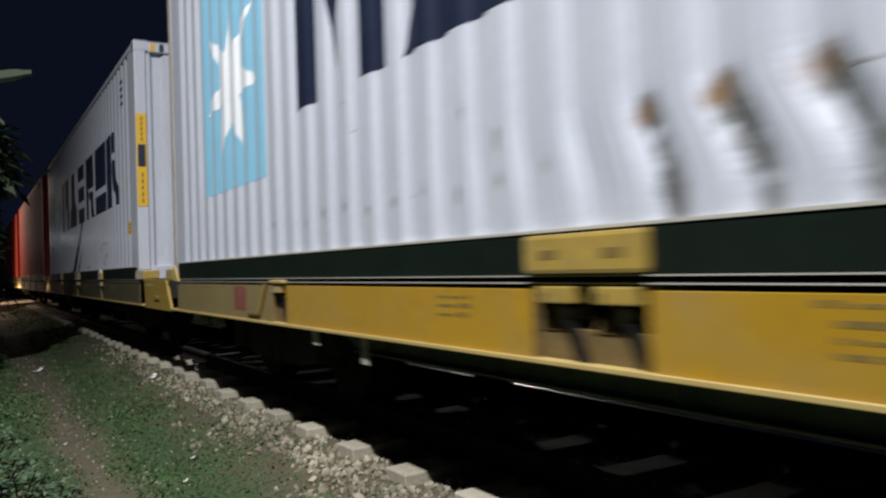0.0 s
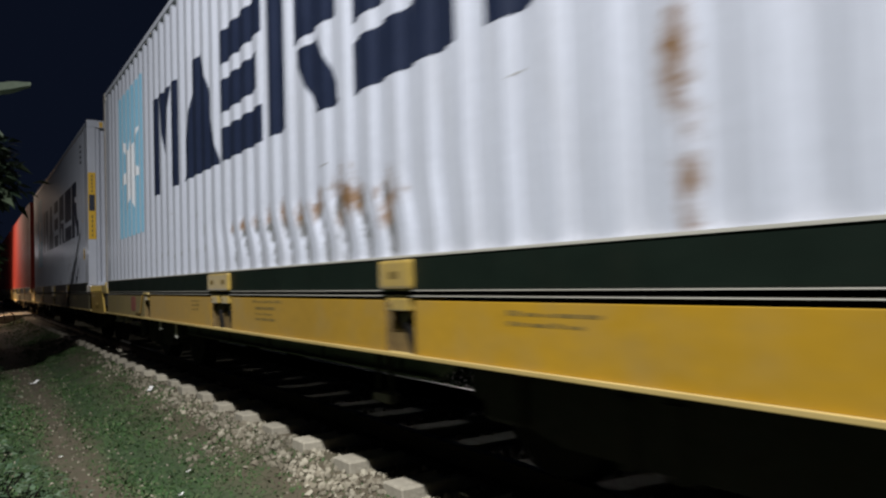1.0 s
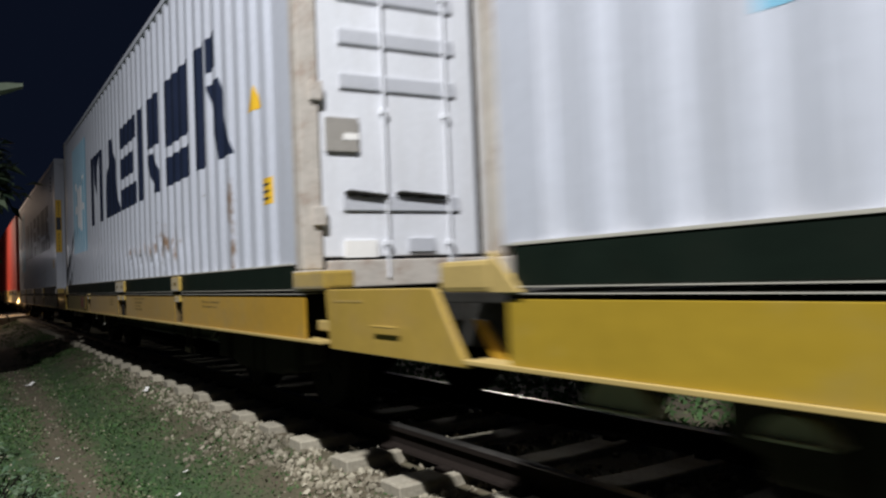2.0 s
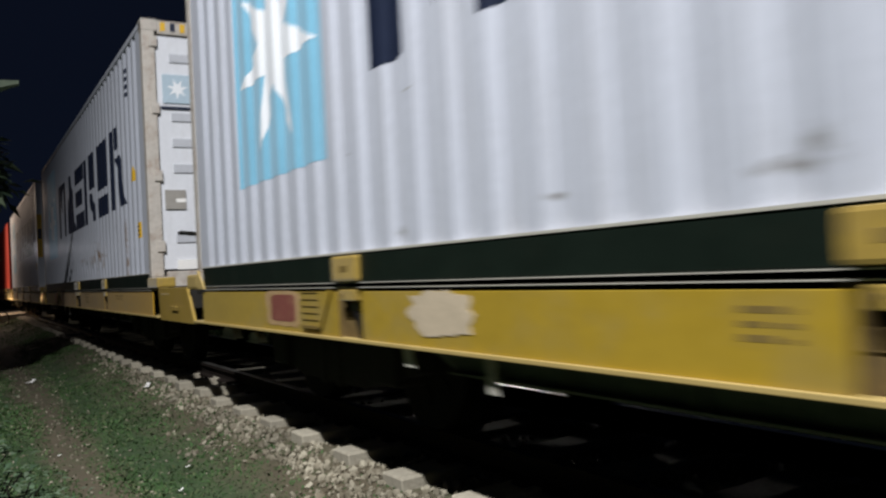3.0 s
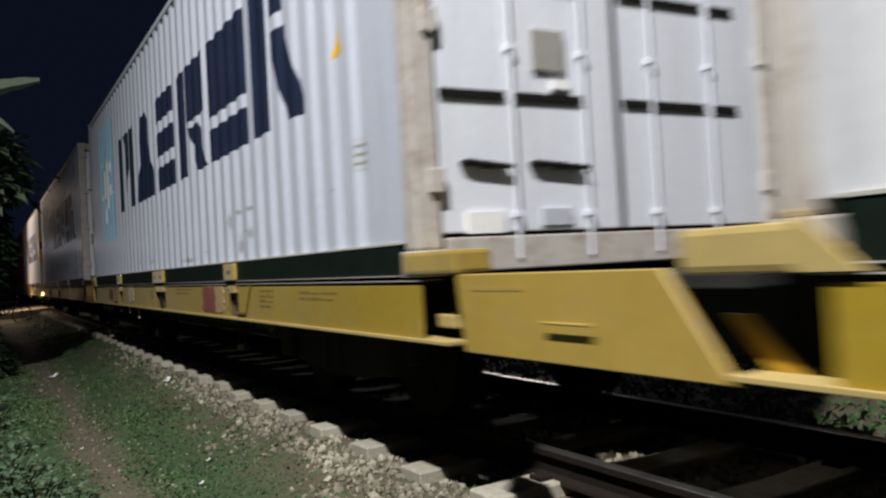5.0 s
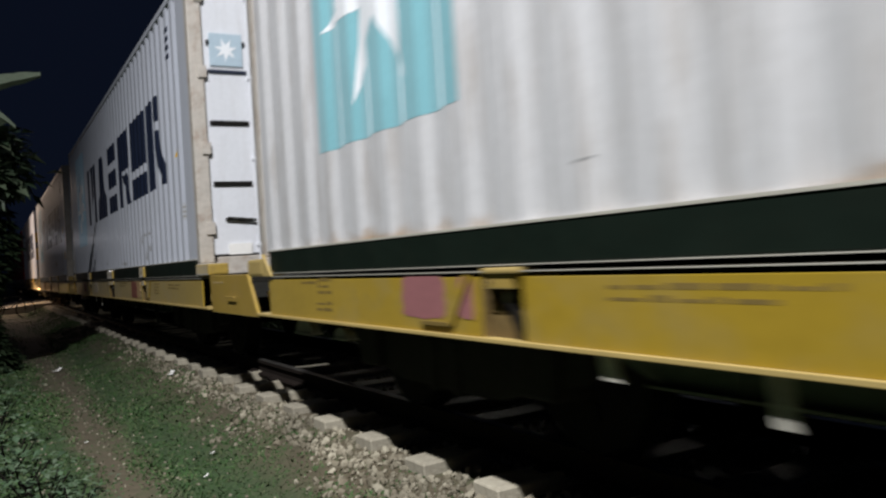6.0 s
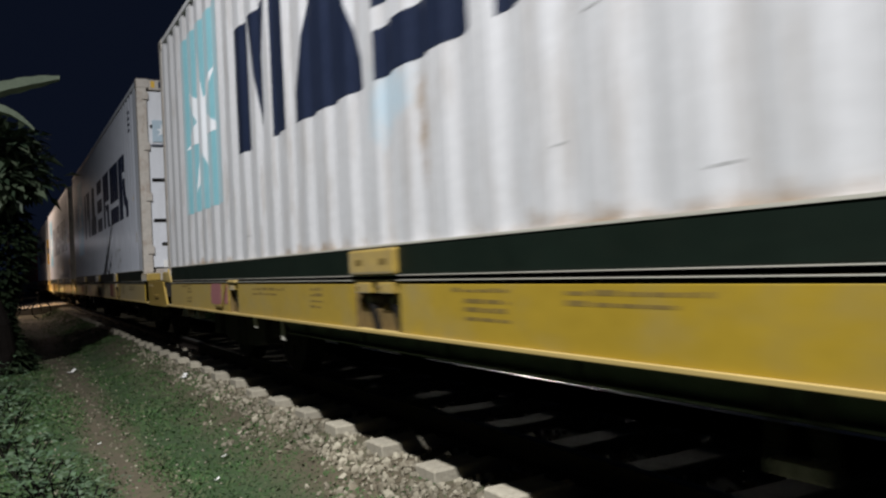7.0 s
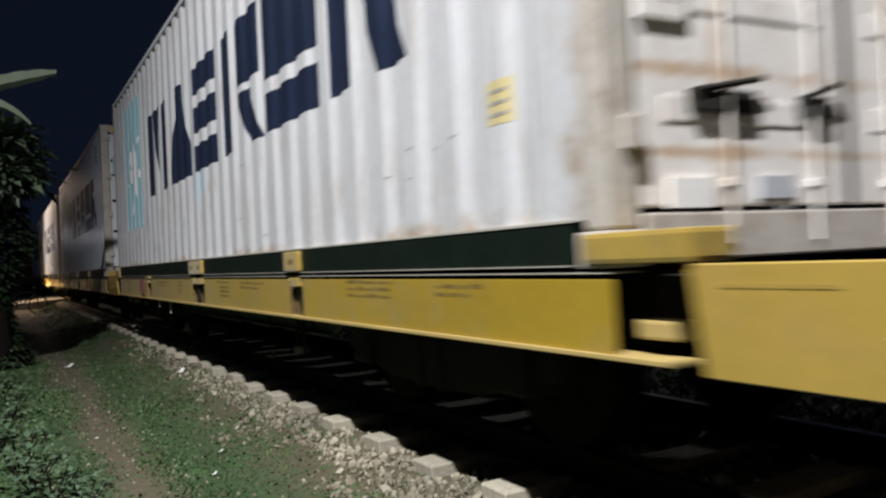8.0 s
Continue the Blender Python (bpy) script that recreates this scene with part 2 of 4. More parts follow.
# ground: bare earth, with a trodden path and gravel showing where the grass is thin
ground_mat = material("earth_and_gravel", (0.080, 0.064, 0.039), 0.95, vary=0.35, grain=22, blotch=1.7, bump=0.6, dirt=(0.050, 0.070, 0.025), dirt_amount=0.9)


def add_turf(m, colour, path, dark):
    """Moss and grass roots: green ground but for the trodden path and the stony strip beside the sleepers."""
    n, l = m.node_tree.nodes, m.node_tree.links
    b = n["Principled BSDF"]
    base = b.inputs["Base Color"].links[0].from_socket
    co, sep, ns = n.new("ShaderNodeTexCoord"), n.new("ShaderNodeSeparateXYZ"), n.new("ShaderNodeTexNoise")
    ns.inputs["Scale"].default_value, ns.inputs["Detail"].default_value, ns.inputs["Roughness"].default_value = 3.5, 7, 0.7
    l.new(co.outputs["Object"], sep.inputs[0]), l.new(co.outputs["Object"], ns.inputs["Vector"])

    def sums(kind, a, c):
        node = n.new("ShaderNodeMath")
        node.operation = kind
        for k, v in enumerate((a, c)):
            if isinstance(v, (int, float)):
                node.inputs[k].default_value = v
            elif v is not None:
                l.new(v, node.inputs[k])
        return node.outputs[0]

    off = sums("ABSOLUTE", sums("SUBTRACT", sep.outputs["X"], path), None)
    width = sums("ADD", sums("MULTIPLY", sums("MAXIMUM", sep.outputs["Y"], 0.0), 0.015), 0.10)
    wobble = sums("MULTIPLY", sums("SUBTRACT", ns.outputs["Fac"], 0.5), 1.6)
    grown = sums("ADD", sums("DIVIDE", off, width), wobble)
    stony = sums("ADD", sums("MULTIPLY", sums("SUBTRACT", sep.outputs["X"], 1.42), 2.6), wobble)
    on = n.new("ShaderNodeMapRange")
    on.interpolation_type = "SMOOTHSTEP"
    on.inputs["From Min"].default_value, on.inputs["From Max"].default_value = 0.6, 1.5
    l.new(grown, on.inputs["Value"])
    rock = n.new("ShaderNodeMapRange")
    rock.interpolation_type = "SMOOTHSTEP"
    rock.inputs["From Min"].default_value, rock.inputs["From Max"].default_value = -0.6, 0.6
    rock.inputs["To Min"].default_value, rock.inputs["To Max"].default_value = 1.0, 0.0
    l.new(stony, rock.inputs["Value"])
    tone = n.new("ShaderNodeMix")
    tone.data_type = "RGBA"
    l.new(ns.outputs["Fac"], tone.inputs[0])
    tone.inputs[6].default_value, tone.inputs[7].default_value = (*dark, 1), (*colour, 1)
    mixer = n.new("ShaderNodeMix")
    mixer.data_type = "RGBA"
    l.new(sums("MULTIPLY", on.outputs["Result"], rock.outputs["Result"]), mixer.inputs[0])
    l.new(base, mixer.inputs[6]), l.new(tone.outputs[2], mixer.inputs[7])
    l.new(mixer.outputs[2], b.inputs["Base Color"])


add_turf(ground_mat, (0.041, 0.069, 0.023), 0.72, (0.020, 0.042, 0.013))
road_mat = material("crossing_concrete", (0.30, 0.27, 0.23), 0.85, vary=0.15, grain=30, blotch=2, bump=0.2)

# ---------------------------------------------------------------- mesh helpers


def part(name, bm, mat, parent=None, label="", kind=""):
    me = bpy.data.meshes.new(name)
    bm.normal_update()
    bm.to_mesh(me)
    bm.free()
    me.materials.append(mat)
    ob = new(name, me)
    if parent:
        ob.parent = parent
    return tagged(ob, label, kind=kind)


def thing(name, label, category, group="", kind=""):
    ob = new(name)
    ob.empty_display_size = 0.2
    return tagged(ob, label, category, group, kind)


def box(bm, x0, x1, y0, y1, z0, z1, bevel=0.0):
    made = bmesh.ops.create_cube(bm, size=1)
    bmesh.ops.transform(bm, verts=made["verts"], matrix=Matrix.LocRotScale(
        ((x0 + x1) / 2, (y0 + y1) / 2, (z0 + z1) / 2), None, (abs(x1 - x0), abs(y1 - y0), abs(z1 - z0))))
    if bevel:
        edges = list({e for v in made["verts"] for e in v.link_edges})
        bmesh.ops.bevel(bm, geom=edges, offset=bevel, segments=2, affect="EDGES", profile=0.6)
    return bm


def boxes(*rows, bevel=0.0):
    bm = bmesh.new()
    for r in rows:
        box(bm, *r, bevel=bevel)
    return bm


def plate(bm, outline, x0, x1):
    """A flat plate with an outline in (y, z), from x0 to x1."""
    a = [bm.verts.new((x0, y, z)) for y, z in outline]
    b = [bm.verts.new((x1, y, z)) for y, z in outline]
    bm.faces.new(a)
    bm.faces.new(b[::-1])
    for i in range(len(a)):
        j = (i + 1) % len(a)
        bm.faces.new((a[j], a[i], b[i], b[j]))
    bmesh.ops.recalc_face_normals(bm, faces=bm.faces[:])
    return bm


def rod(bm, a, b, r, sides=10):
    a, b = Vector(a), Vector(b)
    made = bmesh.ops.create_cone(bm, cap_ends=True, segments=sides, radius1=r, radius2=r, depth=(b - a).length)
    turn = (b - a).to_track_quat("Z", "Y").to_matrix().to_4x4()
    bmesh.ops.transform(bm, verts=made["verts"], matrix=Matrix.Translation((a + b) / 2) @ turn)
    return bm


# ---------------------------------------------------------------- container
HALF, LONG = 1.22, 12.19
LOW, SILL, TOP = 1.255, 1.402, 4.03
NORMAL = (0.104, 0.058, 0.066, 0.027, 0.26)     # outer flat, slope, inner flat, depth, plain edge
SHIFTED = (0.104, 0.058, 0.066, 0.027, 0.37)
WIDE = (0.140, 0.076, 0.074, 0.028, 0.16)


def profile(start, end, corr):
    """Break points of the corrugated wall: place along it and depth behind its outer face."""
    out, slope, inner, deep, edge = corr
    pitch = out + inner + 2 * slope
    pts = [(start, 0.0), (start + edge, 0.0)]
    s = start + edge
    while s + pitch < end - 0.06:
        pts += [(s + slope, deep), (s + slope + inner, deep), (s + 2 * slope + inner, 0.0), (s + pitch, 0.0)]
        s += pitch
    return pts + [(end, 0.0)]


def bend(y, z, dent):
    """How far a dented wall leans along and is pushed in at (y, z)."""
    if not dent:
        return 0.0, 0.0
    along = math.exp(-((y - dent[0]) / dent[1]) ** 2) * (0.85 + 0.15 * math.sin(y * 2.3))
    k = min(1.0, max(0.0, (dent[2] - z) / 0.36))
    up = max(0.0, 1 - abs(z - dent[2] + 0.12) / 0.2)
    return dent[3] * along * k * k * (3 - 2 * k), 0.002 * along * up * up * (3 - 2 * up)


def side_wall(sign, corr, dent=None):
    bm = bmesh.new()
    zs = [SILL, TOP - 0.06] if not dent else [SILL + 0.03 * k for k in range(20)] + [2.3, 3.0, TOP - 0.06]
    rows = []
    for z in zs:
        row = []
        for y, d in profile(0.10, LONG - 0.10, corr):
            lean, push = bend(y, z, dent)
            row.append(bm.verts.new((sign * (HALF - 0.006 - d * (1 + 1.2 * lean) - push), -(y + lean), z)))
        rows.append(row)
    for a, b in zip(rows, rows[1:]):
        for i in range(len(a) - 1):
            q = (a[i], a[i + 1], b[i + 1], b[i])
            bm.faces.new(q if sign < 0 else q[::-1])
    return bm


def end_wall(y, face, x_half=1.10):
    """Corrugated front wall across the container."""
    bm = bmesh.new()
    pts = profile(-x_half, x_half, (0.122, 0.036, 0.092, 0.036, 0.06))
    a = [bm.verts.new((x, y - face * (0.03 + d * 1.2), SILL - 0.06)) for x, d in pts]
    b = [bm.verts.new((x, y - face * (0.03 + d * 1.2), TOP - 0.10)) for x, d in pts]
    for i in range(len(a) - 1):
        q = (a[i], a[i + 1], b[i + 1], b[i])
        bm.faces.new(q if face < 0 else q[::-1])
    return bm


def clip(poly, lo, hi):
    for side, limit in ((1, lo), (-1, hi)):
        out = []
        for i, p in enumerate(poly):
            q = poly[(i + 1) % len(poly)]
            pin, qin = side * (p[0] - limit) >= 0, side * (q[0] - limit) >= 0
            if pin:
                out.append(p)
            if pin != qin:
                f = (limit - p[0]) / (q[0] - p[0])
                out.append((limit, p[1] + f * (q[1] - p[1])))
        poly = out
        if len(poly) < 3:
            return []
    return poly


def marking(polys, corr, lift=0.001):
    """Painted shapes, convex outlines in (distance from the far end, height), that follow the corrugated wall."""
    bm = bmesh.new()
    wall = profile(0.10, LONG - 0.10, corr)
    for poly in polys:
        for (y0, d0), (y1, d1) in zip(wall, wall[1:]):
            piece = clip(poly, y0, y1)
            if len(piece) < 3:
                continue
            area = sum(a[0] * b[1] - b[0] * a[1] for a, b in zip(piece, piece[1:] + piece[:1]))
            if abs(area) < 1e-6:
                continue
            if area < 0:
                piece = piece[::-1]
            bm.faces.new([bm.verts.new((-(HALF - 0.006 - d0 - (d1 - d0) * (y - y0) / (y1 - y0)) - lift, -y, z)) for y, z in piece])
    bmesh.ops.remove_doubles(bm, verts=bm.verts[:], dist=0.0005)
    return bm


def rect(y0, y1, z0, z1):
    return [(y0, z0), (y1, z0), (y1, z1), (y0, z1)]


def star(cy, cz, r, inner, start):
    polys, n = [], 7
    tip = [(cy + r * math.cos(start + k * math.tau / n), cz + r * math.sin(start + k * math.tau / n)) for k in range(n)]
    dip = [(cy + inner * math.cos(start + (k + 0.5) * math.tau / n), cz + inner * math.sin(start + (k + 0.5) * math.tau / n)) for k in range(n)]
    for k in range(n):
        polys.append([(cy, cz), dip[k - 1], tip[k]])
        polys.append([(cy, cz), tip[k], dip[k]])
    return polys


Z0, Z1 = 2.245, 3.24
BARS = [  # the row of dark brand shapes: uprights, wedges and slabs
    rect(3.40, 3.72, Z0, Z1), [(3.80, Z1), (4.02, Z0 + 0.12), (4.24, Z1)], rect(4.32, 4.64, Z0, Z1),
    [(4.80, Z0), (5.98, Z0), (5.52, Z1), (5.22, Z1)],
    rect(6.12, 7.08, Z0, Z0 + 0.25), rect(6.12, 7.00, Z0 + 0.37, Z0 + 0.62), rect(6.12, 7.08, Z0 + 0.74, Z1),
    rect(7.26, 7.56, Z0, Z1), rect(7.68, 8.36, Z0 + 0.48, Z1), [(7.72, Z0 + 0.42), (8.06, Z0), (8.40, Z0), (8.10, Z0 + 0.42)],
    rect(8.54, 9.58, Z0, Z0 + 0.27), rect(8.54, 9.58, Z0 + 0.37, Z1),
    rect(9.80, 10.12, Z0, Z1), [(10.18, Z0 + 0.62), (10.48, Z0), (10.82, Z0), (10.50, Z0 + 0.62)], rect(10.18, 10.44, Z0 + 0.72, Z1),
]


def container(label, paint, post, blue, doors=True, ribs=6, rust_doors=False, marks=True, dent=None, corr=NORMAL, group="containers on the train"):
    c = thing("shipping_container", label, "shipping container", group)
    words = len(label)
    leaf_paint = paint if paint is paint_red else (door_worn if rust_doors else door_white)
    part("side_wall", side_wall(-1, corr, dent), paint, c)
    part("side_wall", side_wall(1, corr), paint, c)
    for x in (-1, 1):
        part("bottom_rail", boxes((x * (HALF - 0.05), x * HALF, -0.18, -LONG + 0.18, LOW, SILL - 0.004), bevel=0.006), rail_dark, c, "dark green bottom rail")
        part("rail_lip", boxes((x * (HALF - 0.045), x * (HALF + 0.004), -0.17, -LONG + 0.17, SILL - 0.004, SILL + 0.006)), lip_pale, c)
        part("bottom_lip", boxes((x * (HALF - 0.06), x * (HALF + 0.006), -0.2, -LONG + 0.2, LOW - 0.005, LOW - 0.001)), lip_pale, c)
        part("top_rail", boxes((x * (HALF - 0.06), x * HALF, -0.17, -LONG + 0.17, TOP - 0.06, TOP), bevel=0.008), paint, c)
        for y in (0.0, -LONG):
            inner = -0.16 if y == 0 else 0.16
            part("corner_post", boxes((x * (HALF - 0.13), x * HALF, y, y + inner * 0.75, LOW + 0.11, TOP - 0.11), bevel=0.012), post, c)
            for z in (LOW - 0.012, TOP - 0.112):
                bm = boxes((x * (HALF - 0.16), x * (HALF + 0.003), y + (0.003 if y == 0 else -0.003), y + inner, z, z + 0.12), bevel=0.008)
                cast = part("corner_casting", bm, post, c)
                # A flat black plate stands for the shaded hole.
                part("casting_hole", boxes((x * (HALF + 0.001), x * (HALF + 0.005), y + inner * 0.3, y + inner * 0.72, z + 0.025, z + 0.095)), hole_black, cast)
    roof = bmesh.new()
    pts = profile(0.12, LONG - 0.12, NORMAL)
    a = [roof.verts.new((-HALF + 0.06, -y, TOP - 0.012 - d * 0.5)) for y, d in pts]
    b = [roof.verts.new((HALF - 0.06, -y, TOP - 0.012 - d * 0.5)) for y, d in pts]
    for i in range(len(a) - 1):
        roof.faces.new((a[i], b[i], b[i + 1], a[i + 1]))
    part("roof_panel", roof, paint, c)
    part("floor_panel", boxes((-HALF + 0.05, HALF - 0.05, -0.1, -LONG + 0.1, LOW + 0.03, LOW + 0.15)), frame_dark, c)
    part("front_wall", end_wall(0.0, 1), paint, c)
    for y in ((0.0,) if doors else (0.0, -LONG)):
        s = -1 if y == 0 else 1
        part("end_beam", boxes((-HALF + 0.16, HALF - 0.16, y, y + s * 0.09, TOP - 0.12, TOP), bevel=0.008), post, c)
        part("end_beam", boxes((-HALF + 0.16, HALF - 0.16, y, y + s * 0.09, LOW, LOW + 0.15), bevel=0.008), post, c)
    y = -LONG
    if not doors:
        part("end_wall", end_wall(y, -1), paint, c)
        notice = part("notice_strip", boxes((-1.214, -1.10, y - 0.006, y - 0.001, 2.10, 3.18)), caution, c, "tall yellow notice strip")
        part("print_bar", boxes((-1.20, -1.115, y - 0.009, y - 0.005, 2.56, 2.82)), navy, notice)
        for k in range(5):
            part("print_bar", boxes((-1.165, -1.145, y - 0.009, y - 0.005, 2.14 + 0.075 * k, 2.19 + 0.075 * k)), script, notice)
            part("print_bar", boxes((-1.165, -1.145, y - 0.009, y - 0.005, 2.86 + 0.06 * k, 2.90 + 0.06 * k)), script, notice)
    else:
        part("door_header", boxes((-HALF + 0.16, HALF - 0.16, y, y + 0.09, TOP - 0.14, TOP), bevel=0.008), post, c)
        part("door_sill", boxes((-HALF + 0.16, HALF - 0.16, y, y + 0.10, LOW, LOW + 0.16), bevel=0.008), post, c)
        for x0, x1 in ((-1.09, -0.012), (0.012, 1.09)):
            door = part("door", boxes((x0, x1, y + 0.02, y + 0.065, LOW + 0.18, TOP - 0.16), bevel=0.008), leaf_paint, c, "ribbed steel door leaf")
            u = x0 + 0.42 if x0 < 0 else x1 - 0.42
            for z in ((2.06, 2.62, 3.36) if ribs < 4 else (1.72, 2.10, 2.48, 2.86, 3.24) if rust_doors else (1.71, 2.44, 2.71, 2.98, 3.60)):
                for a, b in ((x0 + 0.03, u - 0.03), (u + 0.03, x1 - 0.20)) if ribs < 4 else ((x0 + 0.14, x1 - 0.14),):
                    bm = boxes((a, b, y + (0.014 if rust_doors else 0.006), y + 0.022, z, z + (0.045 if ribs < 4 else 0.09)), bevel=0.004)
                    part("door_rib", bm, hole_black if ribs < 4 else leaf_paint if rust_doors else rib_shade_label_grey, door)
            for x in (u, x1 - 0.22 if x0 < 0 else x0 + 0.22):
                part("lock_rod", rod(bmesh.new(), (x, y - 0.004, LOW + 0.05), (x, y - 0.004, TOP - 0.05), 0.009), leaf_paint, door)
                for z in (1.50, 2.30, 3.05, 3.80):
                    part("rod_bracket", boxes((x - 0.020, x + 0.020, y - 0.015, y + 0.021, z, z + 0.030), bevel=0.004), leaf_paint, door)
            if x0 < 0:
                for a, b in ((-0.84, -0.53), (-0.29, -0.13)) if rust_doors else ((-0.97, -0.72), (-0.58, -0.26)) if ribs < 4 else ((-0.94, -0.70), (-0.60, -0.28)):
                    z, tall = (1.755, 0.08) if rust_doors else (1.735 if ribs < 4 else 1.79, 0.035)
                    catch = boxes((a, b if rust_doors else b - (b - a) * 0.35, y - 0.012, y + 0.02, z + (0 if rust_doors else tall * 0.3), z + tall), bevel=0.008)
                    box(catch, a + (b - a) * 0.45, b, y - 0.012, y + 0.02, z, z + tall * 0.75, bevel=0.008)
                    rod(catch, (a + 0.02, y - 0.012, z + tall * 0.9), (b + 0.03, y - 0.012, z + tall * (1.6 if rust_doors else 0.2)), 0.012, 8)
                    part("handle_catch", catch, frame_dark, door, "dark handle catch")
            for z in (1.62, 2.35, 3.05, 3.75):
                part("hinge", boxes((x0 - 0.06 if x0 < 0 else x1 - 0.02, x0 + 0.02 if x0 < 0 else x1 + 0.06, y - 0.02, y + 0.02, z, z + 0.11), bevel=0.006), post, door)
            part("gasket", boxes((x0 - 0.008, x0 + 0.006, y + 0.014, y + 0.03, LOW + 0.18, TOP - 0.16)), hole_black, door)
        a = -0.53 if ribs < 4 else -1.05
        part("data_plate", boxes((a, a + 0.19, y + 0.001, y + 0.018, 2.22, 2.42) if ribs < 4 else (a, a + 0.21, y + 0.001, y + 0.018, 2.06, 2.26)), leaf_paint if rust_doors else sticker_grey, c, "grey metal data plate")
        part("document_label", boxes((a + 0.11, a + 0.21, y - 0.002, y + 0.018, 2.13, 2.17)), sticker_white, c)
        part("document_label", boxes((-0.95, -0.74, y + 0.001, y + 0.018, 1.43, 1.53)), sticker_white, c)
        part("document_label", boxes((-0.52, -0.34, y + 0.001, y + 0.018, 1.46, 1.54)), rib_shade_label_grey, c)
        pale = part("brand_panel", boxes((-1.03, -0.73, y + 0.004, y + 0.018, 3.17, 3.47)), door_blue, c, "faded pale blue square with a white star")
        bm = bmesh.new()
        for poly in star(-0.88, 3.32, 0.11, 0.045, 0.2):
            bm.faces.new([bm.verts.new((px, y + 0.001, pz)) for px, pz in poly])
        bmesh.ops.recalc_face_normals(bm, faces=bm.faces[:])
        part("brand_star", bm, white_mark, pale)
        part("brand_bar", boxes((-1.05, -0.70, y + 0.003, y + 0.018, 3.105, 3.135)), navy, c)
    # black and yellow height stripes on the end beam
    for k in range(5):
        x = -1.03 + 0.10 * k
        part("height_stripe", boxes((x, x + 0.05, y - 0.004, y + 0.002, TOP - 0.11, TOP - 0.02)), navy if k % 2 else caution, c)
    if marks:
        sq = part("brand_panel", marking([rect(1.24, 2.80, 1.92, 3.70)], corr), blue, c, "light blue square panel")
        part("brand_star", marking(star(2.03, 2.74, 0.70, 0.25, radians(-12)), corr, 0.002), white_mark, sq, "white seven-pointed star")
        for shape in BARS:
            part("brand_shape", marking([shape], corr), navy, c, "dark navy brand shape")
        part("warning_label", marking([[(11.25, 2.45), (11.45, 2.45), (11.35, 2.62)]], corr), caution, c)
        label = part("notice_label", marking([rect(11.50, 11.66, 1.80, 1.97)], corr), faded_film if rust_doors else rib_shade_label_grey if ribs < 4 else caution, c, "small worn notice label")
        for k in range(3):
            part("print_bar", marking([rect(11.52, 11.63, 1.83 + 0.045 * k, 1.845 + 0.045 * k)], corr, 0.002), sticker_grey if rust_doors or ribs < 4 else navy, label)
        for k in range(4):
            part("number_bar", marking([rect(11.05, 11.25, 3.45 + 0.09 * k, 3.50 + 0.09 * k)], corr), navy, c)
        rnd = random.Random(words * 7)
        for k in range(9):
            a, z, w = rnd.uniform(3.0, 11.6), rnd.uniform(1.45, 2.2), rnd.uniform(0.03, 0.12)
            part("scuff_mark", marking([[(a, z), (a + w, z + 0.01), (a + w, z + 0.018), (a + w * 0.3, z + 0.012)]], corr, 0.0006), script_dark, c)
    return c


# ---------------------------------------------------------------- wagon
PITCH = 14.071
S0, S1 = 0.959, 1.222            # bottom and top of the side sill


def stencil(parent, y, z, rows, w, x=-HALF - 0.003):
    rnd = random.Random(int(y * 50) + rows)
    for k in range(rows):
        s = 0.0
        while s < w * (1 - 0.2 * (k % 2)):
            d = rnd.uniform(0.04, 0.16)
            zz = z - 0.036 * k
            part("print_bar", boxes((x + 0.0024, x + 0.005, -y - s, -y - min(w, s + d), zz, zz + rnd.uniform(0.010, 0.020))), script, parent)
            s += d + rnd.uniform(0.012, 0.03)


